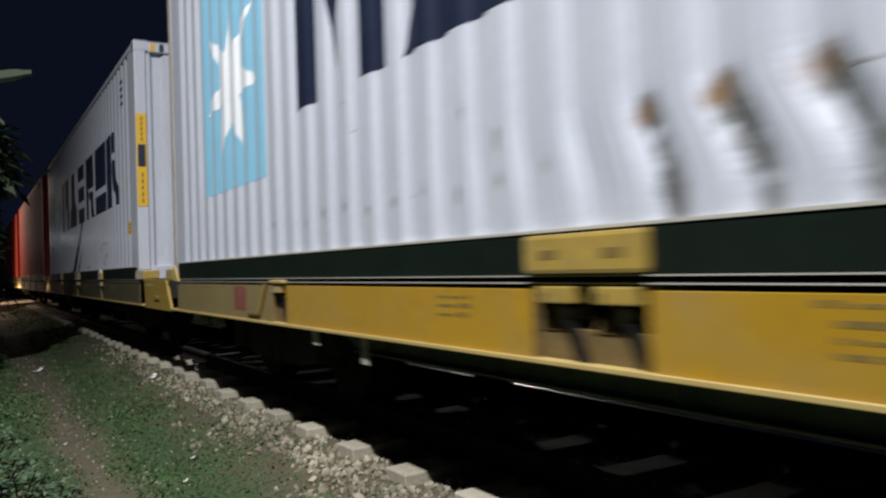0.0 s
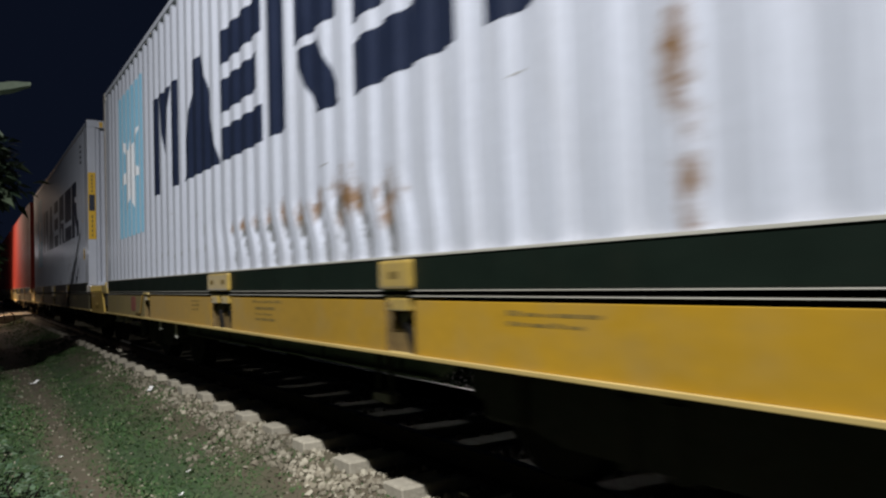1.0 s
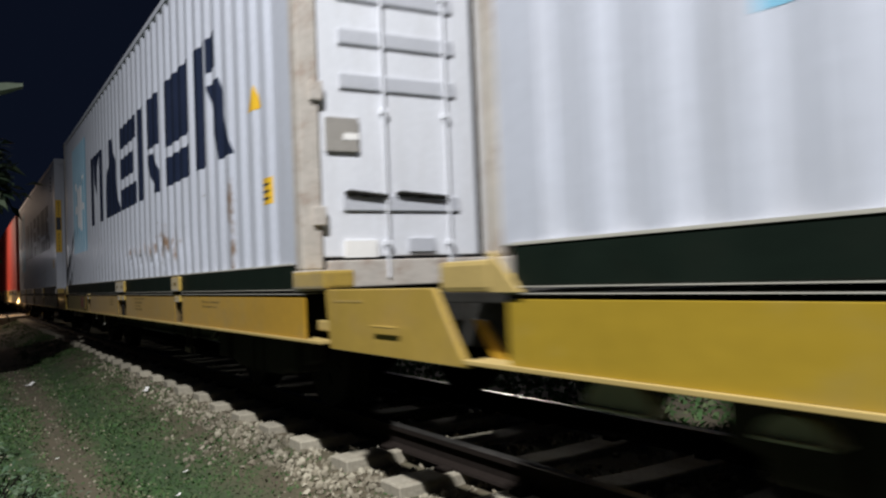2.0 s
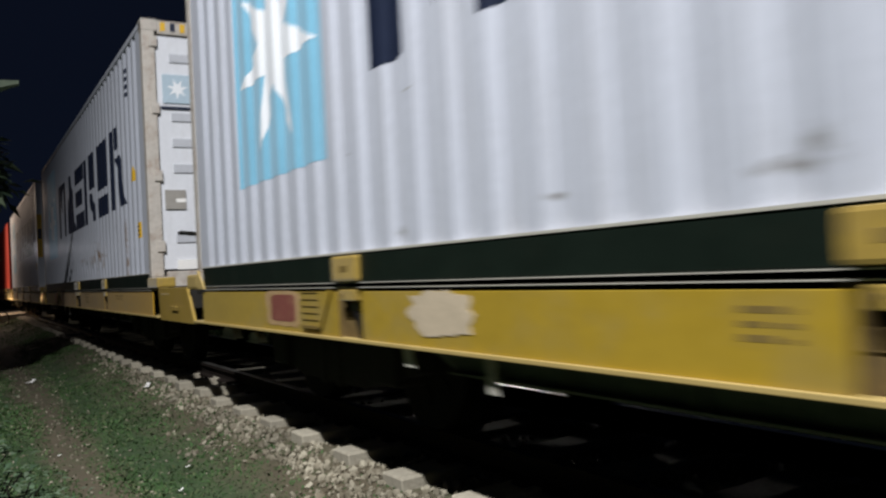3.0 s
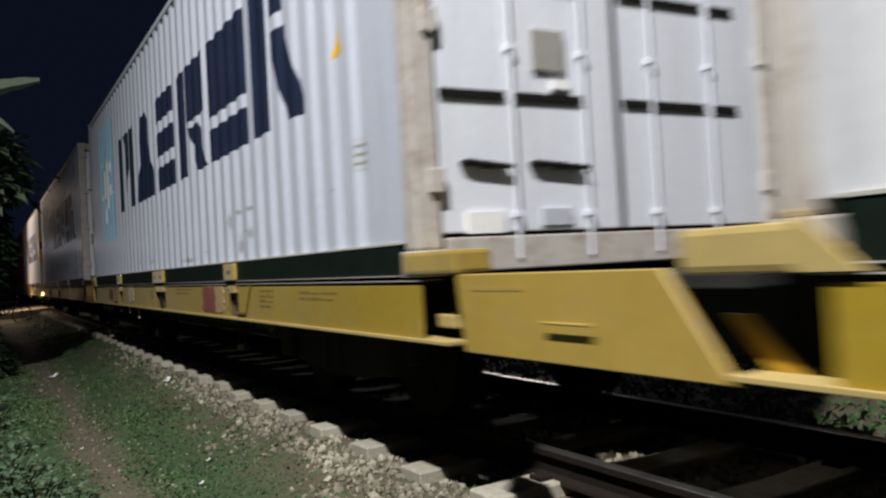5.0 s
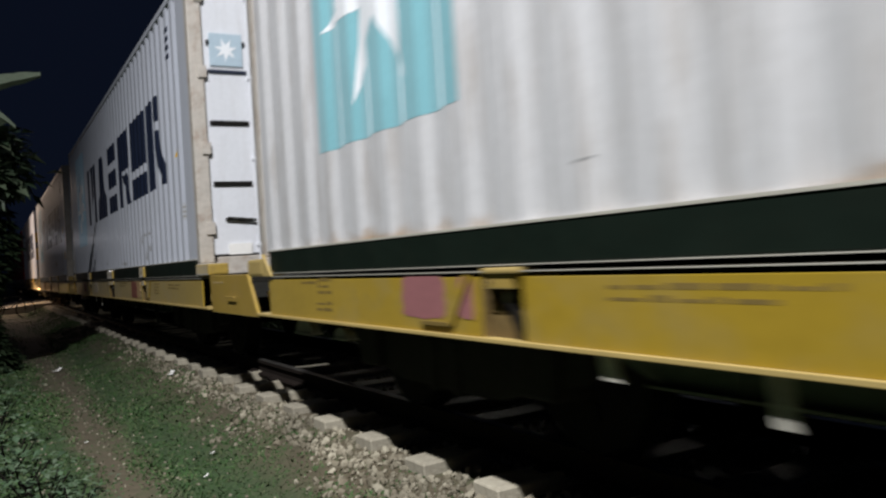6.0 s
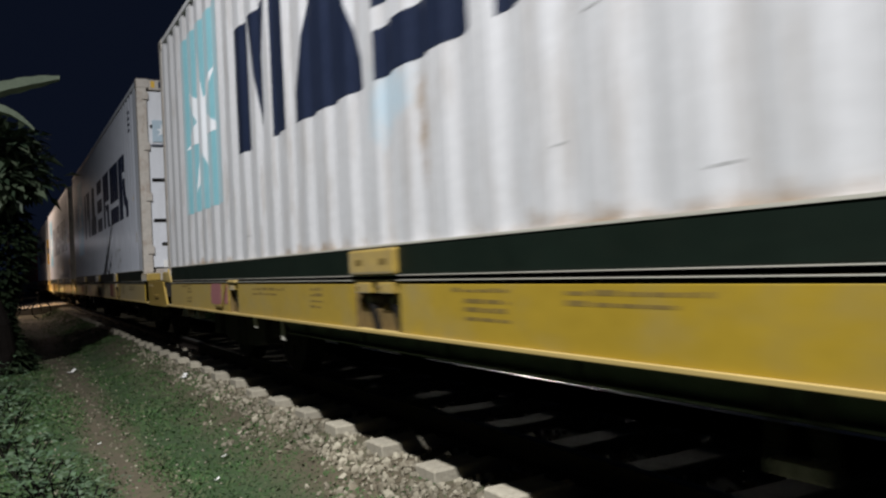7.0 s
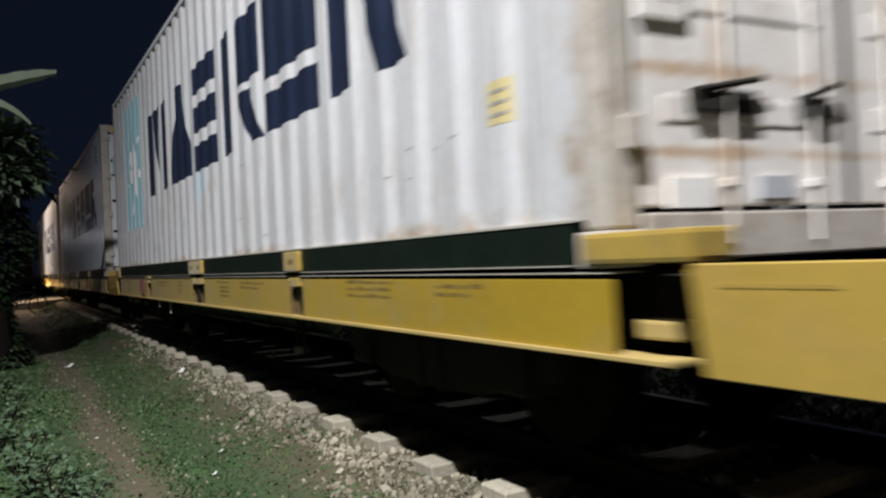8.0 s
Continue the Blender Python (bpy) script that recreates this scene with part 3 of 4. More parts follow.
def bracket(parent, y, wide, side, paint, folded=False):
    """Twistlock bracket: a block at the container's rail over an open pocket in the sill, with tabs above and braces below."""
    x = side * HALF
    o = side * (HALF + 0.028)
    if folded:
        part("folded_twistlock", boxes((side * (HALF - 0.06), o, y - wide / 2, y + wide * 0.30, S1 - 0.002, LOW - 0.012), bevel=0.008), yellow_edge, parent, "twistlock block folded down")
    else:
        block = part("twistlock_block", boxes((side * (HALF - 0.10), o, y - wide / 2, y + wide / 2, LOW + 0.004, LOW + 0.134), bevel=0.014), block_yellow, parent, "worn yellow twistlock block")
    if side < 0 and not folded:
        for k in ((-1, 1) if wide > 0.4 else (0,)):
            part("block_stamp", boxes((o - 0.0008, o + 0.004, y + k * wide * 0.27 - 0.055, y + k * wide * 0.27 + 0.045, LOW + 0.050, LOW + 0.084), bevel=0.002), script, block)
    # Black sheet that paints the shade inside the open pocket.
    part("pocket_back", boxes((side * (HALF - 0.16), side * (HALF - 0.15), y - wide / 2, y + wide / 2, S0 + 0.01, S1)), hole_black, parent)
    f0, f1 = side * (HALF - 0.03), side * (HALF + 0.016)
    low = part("pocket_floor_plate", boxes((side * (HALF - 0.055), side * (HALF - 0.035), y - wide / 2 + 0.002, y + wide / 2 - 0.002, S0 + 0.013, S0 + 0.118), bevel=0.003), pocket_stained, parent, "dirty dark brown lower pocket plate")
    n = 2 if wide > 0.4 else 1
    for k in range(n):
        m = y - wide / 2 + wide * (k + 0.5) / n
        h = wide / n / 2
        part("pocket_tab", boxes((f0, f1, m - h * 0.70, m + h * 0.62, S1 - 0.060, S1 - 0.004), bevel=0.006), block_yellow, parent)
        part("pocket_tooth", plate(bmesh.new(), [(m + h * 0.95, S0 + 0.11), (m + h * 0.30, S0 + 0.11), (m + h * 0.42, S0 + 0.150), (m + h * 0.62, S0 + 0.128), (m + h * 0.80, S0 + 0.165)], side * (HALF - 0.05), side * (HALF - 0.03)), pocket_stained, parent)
        part("pocket_brace", plate(bmesh.new(), [(m - h * 0.10, S0 + 0.150), (m - h * 0.42, S0 + 0.150), (m - h * 0.86, S0 + 0.014), (m - h * 0.58, S0 + 0.014)], side * (HALF - 0.034), side * (HALF - 0.012)), hole_black, parent, "dark brace")
        part("pocket_pin", rod(bmesh.new(), (side * (HALF - 0.12), m - h * 0.05, S0 + 0.165), (side * (HALF - 0.02), m - h * 0.05, S0 + 0.165), 0.026, 10), dull_steel, parent)
        part("pocket_web", boxes((side * (HALF - 0.13), side * (HALF - 0.05), m + h * 0.28, m + h * 0.40, S0 + 0.118, S1 - 0.06)), pocket_stained, parent)
        part("tab_bolt", rod(bmesh.new(), (f1 - side * 0.001, m + h * 0.35, S1 - 0.030), (f1 + side * 0.008, m + h * 0.35, S1 - 0.030), 0.009, 6), pocket_stained, parent)
    for s in (-1, 1):
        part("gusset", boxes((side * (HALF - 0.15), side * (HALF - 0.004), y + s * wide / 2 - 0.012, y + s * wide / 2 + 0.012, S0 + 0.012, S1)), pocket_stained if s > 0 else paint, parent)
    if side < 0:
        part("twistlock_stem", boxes((x + 0.02, x + 0.07, y - 0.03, y + 0.03, S1 - 0.01, LOW + 0.01), bevel=0.008), frame_dark, parent)


def wheelset():
    bm = bmesh.new()
    rod(bm, (-0.62, 0, 0), (0.62, 0, 0), 0.07, 12)
    for s in (-1, 1):
        rod(bm, (s * 0.52, 0, 0), (s * 0.64, 0, 0), 0.38, 28)
        rod(bm, (s * 0.49, 0, 0), (s * 0.52, 0, 0), 0.41, 28)
        for k in range(6):
            a = k * math.tau / 6
            box(bm, s * 0.637, s * 0.650, 0.2 * math.cos(a) - 0.04, 0.2 * math.cos(a) + 0.04, 0.2 * math.sin(a) - 0.04, 0.2 * math.sin(a) + 0.04)
    return bm


WHEEL_Z, BOGIES, AXLE = 0.78, (-1.95, -10.25), 0.85


def wagon(label, patches, texts, far_dim=False, rungs=False, paint=None, folded=False):
    paint = paint or yellow
    w = thing("flat_wagon", label, "rail wagon", "wagons of the train")
    stops = [(-0.0, 0.0), (3.04, 0.30), (6.03, 0.58), (9.04, 0.30), (LONG, 0.0)]
    for side in (-1, 1):
        for (a, wa), (b, wb) in zip(stops, stops[1:]):
            y0, y1 = -(a + wa / 2) - (0.14 if a == 0 else 0), -(b - wb / 2)
            x = side * HALF
            dull = far_dim or (a == 0 and paint is yellow)
            part("side_sill", boxes((x, x - side * 0.014, y0, y1, S0 + 0.012, S1 - 0.014), bevel=0.003), yellow_far_dim if far_dim else yellow_dusty_grazing if dull else paint, w, "yellow side sill, far dimness put into its colour" if far_dim else "dusty yellow side sill, dulled in colour for the grazing view" if dull else "")
        web = plate(bmesh.new(), [(-3.05, S0 - 0.01), (-9.15, S0 - 0.01), (-8.75, 0.805), (-3.45, 0.805)], side * 0.84, side * 0.86)
        girder = part("lower_girder", web, girder_green, w, "dull green underframe girder")
        part("girder_flange", boxes((side * 0.80, side * 0.90, -3.45, -8.75, 0.792, 0.804), bevel=0.003), girder_green, girder)
        for k in range(5):
            part("girder_rib", boxes((side * 0.862, side * 0.885, -3.85 - 1.12 * k, -3.87 - 1.12 * k, 0.806, S0 - 0.01)), girder_green, girder)
        part("bottom_flange", boxes((side * (HALF - 0.11), side * (HALF + 0.016), 0.15, -LONG - 0.25, S0 - 0.004, S0 + 0.013), bevel=0.003), yellow_edge, w, "worn pale flange edge")
        part("top_flange", boxes((side * (HALF - 0.12), side * (HALF + 0.006), -0.10, -LONG, S1 + 0.004, S1 + 0.008)), lip_pale, w)
        for y, wide in ((-3.04, 0.30), (-6.03, 0.58), (-9.04, 0.30)):
            bracket(w, y, wide, side, yellow_dusty_grazing if far_dim else paint, folded and y == -3.04)
        part("corner_block", boxes((side * (HALF - 0.16), side * (HALF + 0.022), -0.06, 0.30, S1 + 0.012, LOW + 0.10), bevel=0.02), yellow_edge, w)
        part("corner_gusset", plate(bmesh.new(), [(-0.24, S1 + 0.012), (-0.06, S1 + 0.012), (-0.06, LOW + 0.13)], side * (HALF - 0.01), side * (HALF + 0.018)), yellow_edge, w)
        part("corner_block", boxes((side * (HALF - 0.16), side * (HALF + 0.022), -LONG - 0.36, -LONG + 0.12, S1 + 0.034, LOW + 0.100), bevel=0.016), block_yellow, w)
        # end plate between the wagons and the notches beside it
        bm = plate(bmesh.new(), [(-LONG - 0.33, S1 + 0.03), (-LONG - 1.50, S1 + 0.03), (-LONG - 1.74, S0 - 0.02), (-LONG - 0.38, S0 - 0.02)], side * (HALF - 0.02), side * (HALF + 0.006))
        bmesh.ops.bevel(bm, geom=bm.edges[:], offset=0.004, segments=1, affect="EDGES")
        ep = part("end_plate", bm, orange_plate, w, "orange-yellow end plate with slanted edge")
        if side < 0:
            h = rod(bmesh.new(), (-HALF - 0.03, -LONG - 0.95, S0 + 0.12), (-HALF - 0.03, -LONG - 1.2, S0 + 0.12), 0.006, 8)
            part("grab_handle", h, orange_plate, ep)
            for k in range(4):
                part("print_bar", boxes((-HALF - 0.0085, -HALF - 0.004, -LONG - 0.46 - 0.09 * k, -LONG - 0.52 - 0.09 * k, S1 - 0.035, S1 - 0.024)), block_yellow, ep)
        part("notch_brace", plate(bmesh.new(), [(-LONG - 1.78, S0), (-LONG - 1.88, S0), (-LONG - 1.70, S0 + 0.16), (-LONG - 1.62, S0 + 0.16)], side * (HALF - 0.12), side * (HALF - 0.10)), yellow, w)
        part("notch_brace", boxes((side * (HALF - 0.16), side * (HALF - 0.06), -LONG - 0.04, -LONG - 0.20, S0 + 0.06, S0 + 0.12), bevel=0.01), yellow_edge, w)
        # Black sheet that paints the shade behind the sill and its gaps.
        part("notch_back", boxes((side * (HALF - 0.20), side * (HALF - 0.19), 0.13, -LONG, S0 + 0.02, S1)), hole_black, w)
    part("centre_sill", boxes((-0.22, 0.22, 0.1, -LONG - 1.7, 0.86, 1.20), bevel=0.01), frame_dark, w)
    for y in (0.0, -1.95, -4.5, -6.03, -7.6, -10.25, -LONG):
        part("cross_beam", boxes((-HALF + 0.20, HALF - 0.20, y - 0.11, y + 0.11, 1.02, 1.21), bevel=0.01), frame_dark, w)
    part("end_platform", boxes((-0.86, 0.86, -LONG - 0.36, -LONG - 1.50, 1.17, 1.22), bevel=0.006), frame_dark, w)
    for s in (-1, 1):
        part("under_rod", rod(bmesh.new(), (s * 0.55, -3.2, 0.86), (s * 0.55, -9.2, 0.86), 0.016, 8), frame_dark, w)
    part("brake_cylinder", rod(bmesh.new(), (-0.45, -6.5, 0.83), (-0.45, -7.2, 0.83), 0.13, 16), frame_dark, w)
    part("air_tank", rod(bmesh.new(), (0.55, -4.9, 0.84), (0.55, -6.0, 0.84), 0.16, 16), frame_dark, w)
    # hangers and levers below the sill
    for y, x, z0, wide in ((-3.57, -1.20, 0.87, 0.05), (-4.21, -1.18, 0.81, 0.032)):
        bm = plate(bmesh.new(), [(y - wide, S0), (y + wide * 0.2, S0), (y - wide * 0.2, z0), (y - wide * 1.8, z0)], x, x + 0.012)
        part("brake_hanger", bm, hanger_paint, w, "pale worn brake hanger")
    stir = bmesh.new()
    for p, q in (((-8.30, S0), (-8.27, 0.66)), ((-8.42, S0), (-8.45, 0.66)), ((-8.27, 0.66), (-8.45, 0.66))):
        rod(stir, (-0.97, *p), (-0.97, *q), 0.015, 8)
    step = part("step_stirrup", stir, frame_dark, w, "hanging step below the sill")
    for k in range(3):
        part("tread", boxes((-1.0, -0.94, -8.28 - 0.06 * k, -8.32 - 0.06 * k, 0.655, 0.70), bevel=0.004), dull_steel, step)
    for a in ((-2.63, -9.37) if rungs else (-2.63,)):
        lever = part("hand_lever", plate(bmesh.new(), [(a, S0 + 0.05), (a - 0.04, S0 + 0.05), (a - 0.20, S1 - 0.005), (a - 0.16, S1 - 0.005)], -HALF - 0.014, -HALF - 0.004), paint, w)
        part("lever_shoe", boxes((-HALF - 0.014, -HALF - 0.002, a - 0.02, a + 0.24, S0 + 0.044, S0 + 0.060)), script, lever)
    for k in range(5 if rungs else 0):
        part("print_bar", boxes((-HALF - 0.004, -HALF + 0.002, -2.37, -2.62, S0 + 0.09 + 0.038 * k, S0 + 0.095 + 0.038 * k)), script, w)
    for a, r in ((-0.62, 0.15), (-1.24, 0.10)):
        moon = plate(bmesh.new(), [(a + r * math.cos(k * math.pi / 10), 0.865 + 0.6 * r * math.sin(k * math.pi / 10)) for k in range(11)], -1.16, -1.10)
        cover = part("spring_cover", moon, sticker_grey, w, "rounded grey spring cover")
        part("cover_lip", boxes((-1.175, -1.09, a - r, a + r, 0.856, 0.864)), lip_pale, cover)
    for b in BOGIES:
        for s in (-1, 1):
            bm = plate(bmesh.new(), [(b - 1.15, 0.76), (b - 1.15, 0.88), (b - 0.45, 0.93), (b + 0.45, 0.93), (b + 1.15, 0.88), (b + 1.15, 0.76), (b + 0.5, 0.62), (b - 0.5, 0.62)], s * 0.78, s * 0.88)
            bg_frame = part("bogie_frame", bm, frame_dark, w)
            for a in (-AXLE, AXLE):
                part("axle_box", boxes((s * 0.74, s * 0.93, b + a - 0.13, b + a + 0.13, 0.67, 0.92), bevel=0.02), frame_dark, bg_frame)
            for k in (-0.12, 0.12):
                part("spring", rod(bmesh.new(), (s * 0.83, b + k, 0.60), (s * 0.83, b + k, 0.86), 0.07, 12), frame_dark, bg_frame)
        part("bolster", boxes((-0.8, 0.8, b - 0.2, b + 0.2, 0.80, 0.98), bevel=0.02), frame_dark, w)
        for a in (-AXLE, AXLE):
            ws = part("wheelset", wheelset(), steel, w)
            ws.location = (0, b + a, WHEEL_Z)
    for y, z, rows, wide in texts:
        stencil(w, y, z, rows, wide)
    for layer, (mat, y0, y1, z0, z1, jag, words) in enumerate(patches):
        rnd = random.Random(int(y0 * 100))
        n, pts = 28, []
        for k in range(n):
            a = k * math.tau / n
            c, s = math.cos(a), math.sin(a)
            m = max(abs(c), abs(s)) ** (1.0 if jag < 0.2 else 0.4)
            f = (1 + rnd.uniform(-jag, jag) * 0.5) / m
            pts.append((-(y0 + y1) / 2 + c * f * (y1 - y0) / 2, max(S0 + 0.03, min(S1 - 0.008, (z0 + z1) / 2 + s * f * (z1 - z0) / 2))))
        part("paint_patch", plate(bmesh.new(), pts, -HALF - 0.0015 - 0.001 * layer, -HALF + 0.002), mat, w, words)
    return w


# ---------------------------------------------------------------- ground and track
MID = 2.90                       # middle of the track
RAIL_Z, BED = 0.40, 0.205


def bed_height(x, y):
    """Height of the ground: grass, the shoulder of the ballast, the bed, and the far side."""
    d = abs(x - MID)
    if d < 0.95:
        h = BED
    else:
        k = min(1.0, (d - 0.95) / (0.85 if x < MID else 1.1))
        k = k * k * (3 - 2 * k)
        h = BED * (1 - k)
    near = max(0.0, 1 - abs(y) / 60)
    if 36.5 < y < 47.0:
        return max(h, 0.03)
    return h + near * (0.035 * noise.noise((x * 0.9, y * 0.9, 0)) + 0.012 * noise.noise((x * 5, y * 5, 2)))


def ground():
    xs = [-900, -300, -90, -40, -20, -12, -8, -6] + [-5 + 0.25 * k for k in range(20)] + [0.08 * k for k in range(82)] + [7, 8, 10, 14, 20, 40, 90, 300, 900]
    ys = [-900, -300, -90, -40, -20, -10, -6, -4, -2] + [-1 + 0.12 * k for k in range(100)] + [11.2 + 0.4 * k for k in range(90)] + [50, 56, 64, 80, 120, 300, 1500]
    verts = [(x, y, bed_height(x, y)) for y in ys for x in xs]
    n = len(xs)
    faces = [(j * n + i, j * n + i + 1, (j + 1) * n + i + 1, (j + 1) * n + i) for j in range(len(ys) - 1) for i in range(n - 1)]
    me = bpy.data.meshes.new("ground")
    me.from_pydata(verts, [], faces)
    for p in me.polygons:
        p.use_smooth = True
    me.materials.append(ground_mat)
    return tagged(new("ground", me), "trodden earth with thin grass beside the railway track", "ground", kind="structure")


ground()
def strip(name, section, y0, y1, mat, parent=None):
    bm = bmesh.new()
    a = [bm.verts.new((x, y0, z)) for x, z in section]
    b = [bm.verts.new((x, y1, z)) for x, z in section]
    for i in range(len(a)):
        j = (i + 1) % len(a)
        bm.faces.new((a[i], a[j], b[j], b[i]))
    bm.faces.new(a[::-1])
    bm.faces.new(b)
    bmesh.ops.recalc_face_normals(bm, faces=bm.faces[:])
    return part(name, bm, mat, parent)


road = strip("road", [(-14, -0.1), (2.25, -0.1), (2.25, 0.385), (1.4, 0.35), (-1.5, 0.12), (-14, 0.08)], 36.8, 46.5, road_mat)
tagged(road, "pale concrete road ramping up to a level crossing", "road", kind="structure")
road = strip("road", [(3.56, -0.1), (16, -0.1), (16, 0.08), (7, 0.12), (4.4, 0.35), (3.56, 0.385)], 36.8, 46.5, road_mat)
tagged(road, "pale concrete road beyond the level crossing", "road", kind="structure")
for k in range(4):
    y = 36.85 + 2.42 * k
    part("crossing_panel", boxes((2.42, 3.44, y, y + 2.39, 0.15, 0.385), bevel=0.012), road_mat, road)
for s in (-1, 1):
    rail = thing("rail", "rusty steel rail with a polished running surface", "rail", "rails of the track")
    c = MID + s * 0.60
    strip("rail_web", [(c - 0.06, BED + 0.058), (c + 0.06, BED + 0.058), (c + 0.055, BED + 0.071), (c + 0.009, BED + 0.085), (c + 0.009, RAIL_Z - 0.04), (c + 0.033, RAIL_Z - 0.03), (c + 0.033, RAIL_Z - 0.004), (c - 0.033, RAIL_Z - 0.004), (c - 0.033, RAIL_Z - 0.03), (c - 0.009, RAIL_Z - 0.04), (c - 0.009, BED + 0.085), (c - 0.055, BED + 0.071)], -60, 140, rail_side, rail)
    strip("running_surface", [(c - 0.031, RAIL_Z - 0.003), (c + 0.031, RAIL_Z - 0.003), (c + 0.025, RAIL_Z), (c - 0.025, RAIL_Z)], -60, 140, rail_top, rail)

SLEEPER_END, SLEEPER_GAP, SLEEPER_Y = 1.89, 0.69, 3.13


def sleeper():
    t = thing("sleeper", "weathered concrete sleeper bedded in ballast", "sleeper", "sleepers of the track")
    bm = bmesh.new()
    x0, x1 = SLEEPER_END - MID, MID - SLEEPER_END + 0.05
    sec = [(-0.125, 0.0), (0.125, 0.0), (0.110, 0.17), (-0.110, 0.17)]
    rings = []
    for x, dz in ((x0, 0.0), (x0 + 0.35, 0.012), (-0.12, -0.015), (0.12, -0.015), (x1 - 0.35, 0.012), (x1, 0.0)):
        rings.append([bm.verts.new((x, y, z + (dz if z > 0.1 else 0))) for y, z in sec])
    for a, b in zip(rings, rings[1:]):
        for i in range(4):
            j = (i + 1) % 4
            bm.faces.new((a[i], b[i], b[j], a[j]))
    bm.faces.new(rings[0])
    bm.faces.new(rings[-1][::-1])
    bmesh.ops.recalc_face_normals(bm, faces=bm.faces[:])
    bmesh.ops.bevel(bm, geom=bm.edges[:], offset=0.008, segments=1, affect="EDGES")
    part("sleeper_body", bm, concrete, t)
    for s in (-0.60, 0.60):
        for k in (-1, 1):
            part("rail_clip", boxes((s + k * 0.05, s + k * 0.12, -0.05, 0.05, 0.165, 0.20), bevel=0.01), rail_side, t)
    return t


base_sleeper = sleeper()
rnd = random.Random(4)
for k in range(-8, 62):
    y = SLEEPER_Y + SLEEPER_GAP * k
    if 36.8 < y < 47:
        continue
    m = pose(MID + rnd.uniform(-0.025, 0.025), y + rnd.uniform(-0.02, 0.02), BED - 0.112 + rnd.uniform(-0.008, 0.012), 0, rnd.uniform(-0.6, 0.6), rnd.uniform(-1.5, 1.5))
    if k == -8:
        base_sleeper.matrix_basis = m
    else:
        copy_thing(base_sleeper, m)


def mesh_stuff(name, verts, faces, mat, label, category, kind="stuff", smooth=False):
    me = bpy.data.meshes.new(name)
    me.from_pydata(verts, [], faces)
    if smooth:
        for p in me.polygons:
            p.use_smooth = True
    me.materials.append(mat)
    return tagged(new(name, me), label, category, kind=kind)


def ballast():
    rnd = random.Random(11)
    shapes = []
    for k in range(6):
        bm = bmesh.new()
        bmesh.ops.create_icosphere(bm, subdivisions=1, radius=1)
        for v in bm.verts:
            v.co *= rnd.uniform(0.65, 1.15)
        bm.verts.index_update()
        shapes.append(([v.co.copy() for v in bm.verts], [[v.index for v in f.verts] for f in bm.faces]))
        bm.free()
    verts, faces = [], []

    def stone(x, y, r):
        vs, fs = shapes[rnd.randrange(6)]
        e = Euler((rnd.uniform(0, 6), rnd.uniform(0, 6), rnd.uniform(0, 6))).to_matrix() @ Matrix.Diagonal((1, rnd.uniform(0.6, 1), rnd.uniform(0.5, 0.9)))
        at = Vector((x, y, bed_height(x, y) + r * 0.25))
        n = len(verts)
        verts.extend([tuple(at + r * (e @ v)) for v in vs])
        faces.extend([[n + i for i in f] for f in fs])

    for _ in range(12000):
        y = 1.6 + 28 * rnd.random() ** 1.7
        x = rnd.triangular(1.25, 2.3, 1.76)
        thin = noise.noise((x * 1.3, y * 1.1, 7))
        if x < 1.95 and rnd.random() < (y - 6) / 9:
            continue
        if x < 1.66 and thin < rnd.uniform(-0.45, 0.4) + 1.4 * (1.66 - x) + 0.02 * y:
            continue
        row = abs((y - SLEEPER_Y) / SLEEPER_GAP - round((y - SLEEPER_Y) / SLEEPER_GAP)) * SLEEPER_GAP
        if x > SLEEPER_END - 0.01 and row < 0.14:
            continue
        stone(x, y, rnd.choice((0.008, 0.010, 0.013, 0.018, 0.028)) * rnd.uniform(0.8, 1.25))
    for _ in range(3000):
        y = 1.2 + 16 * rnd.random() ** 1.4
        row = abs((y - SLEEPER_Y) / SLEEPER_GAP - round((y - SLEEPER_Y) / SLEEPER_GAP)) * SLEEPER_GAP
        if row > 0.14:
            stone(rnd.uniform(2.2, 4.3), y, rnd.uniform(0.02, 0.036))
    for _ in range(900):
        y = 2.5 + 14 * rnd.random() ** 1.5
        stone(rnd.triangular(-0.2, 1.5, 0.7), y, rnd.uniform(0.006, 0.017))
    mesh_stuff("ballast", verts, faces, stone_mat, "loose grey and buff ballast stones beside the sleepers", "gravel")


ballast()


def path_middle(y):
    return 0.72 + 0.05 * math.sin(y * 0.7)


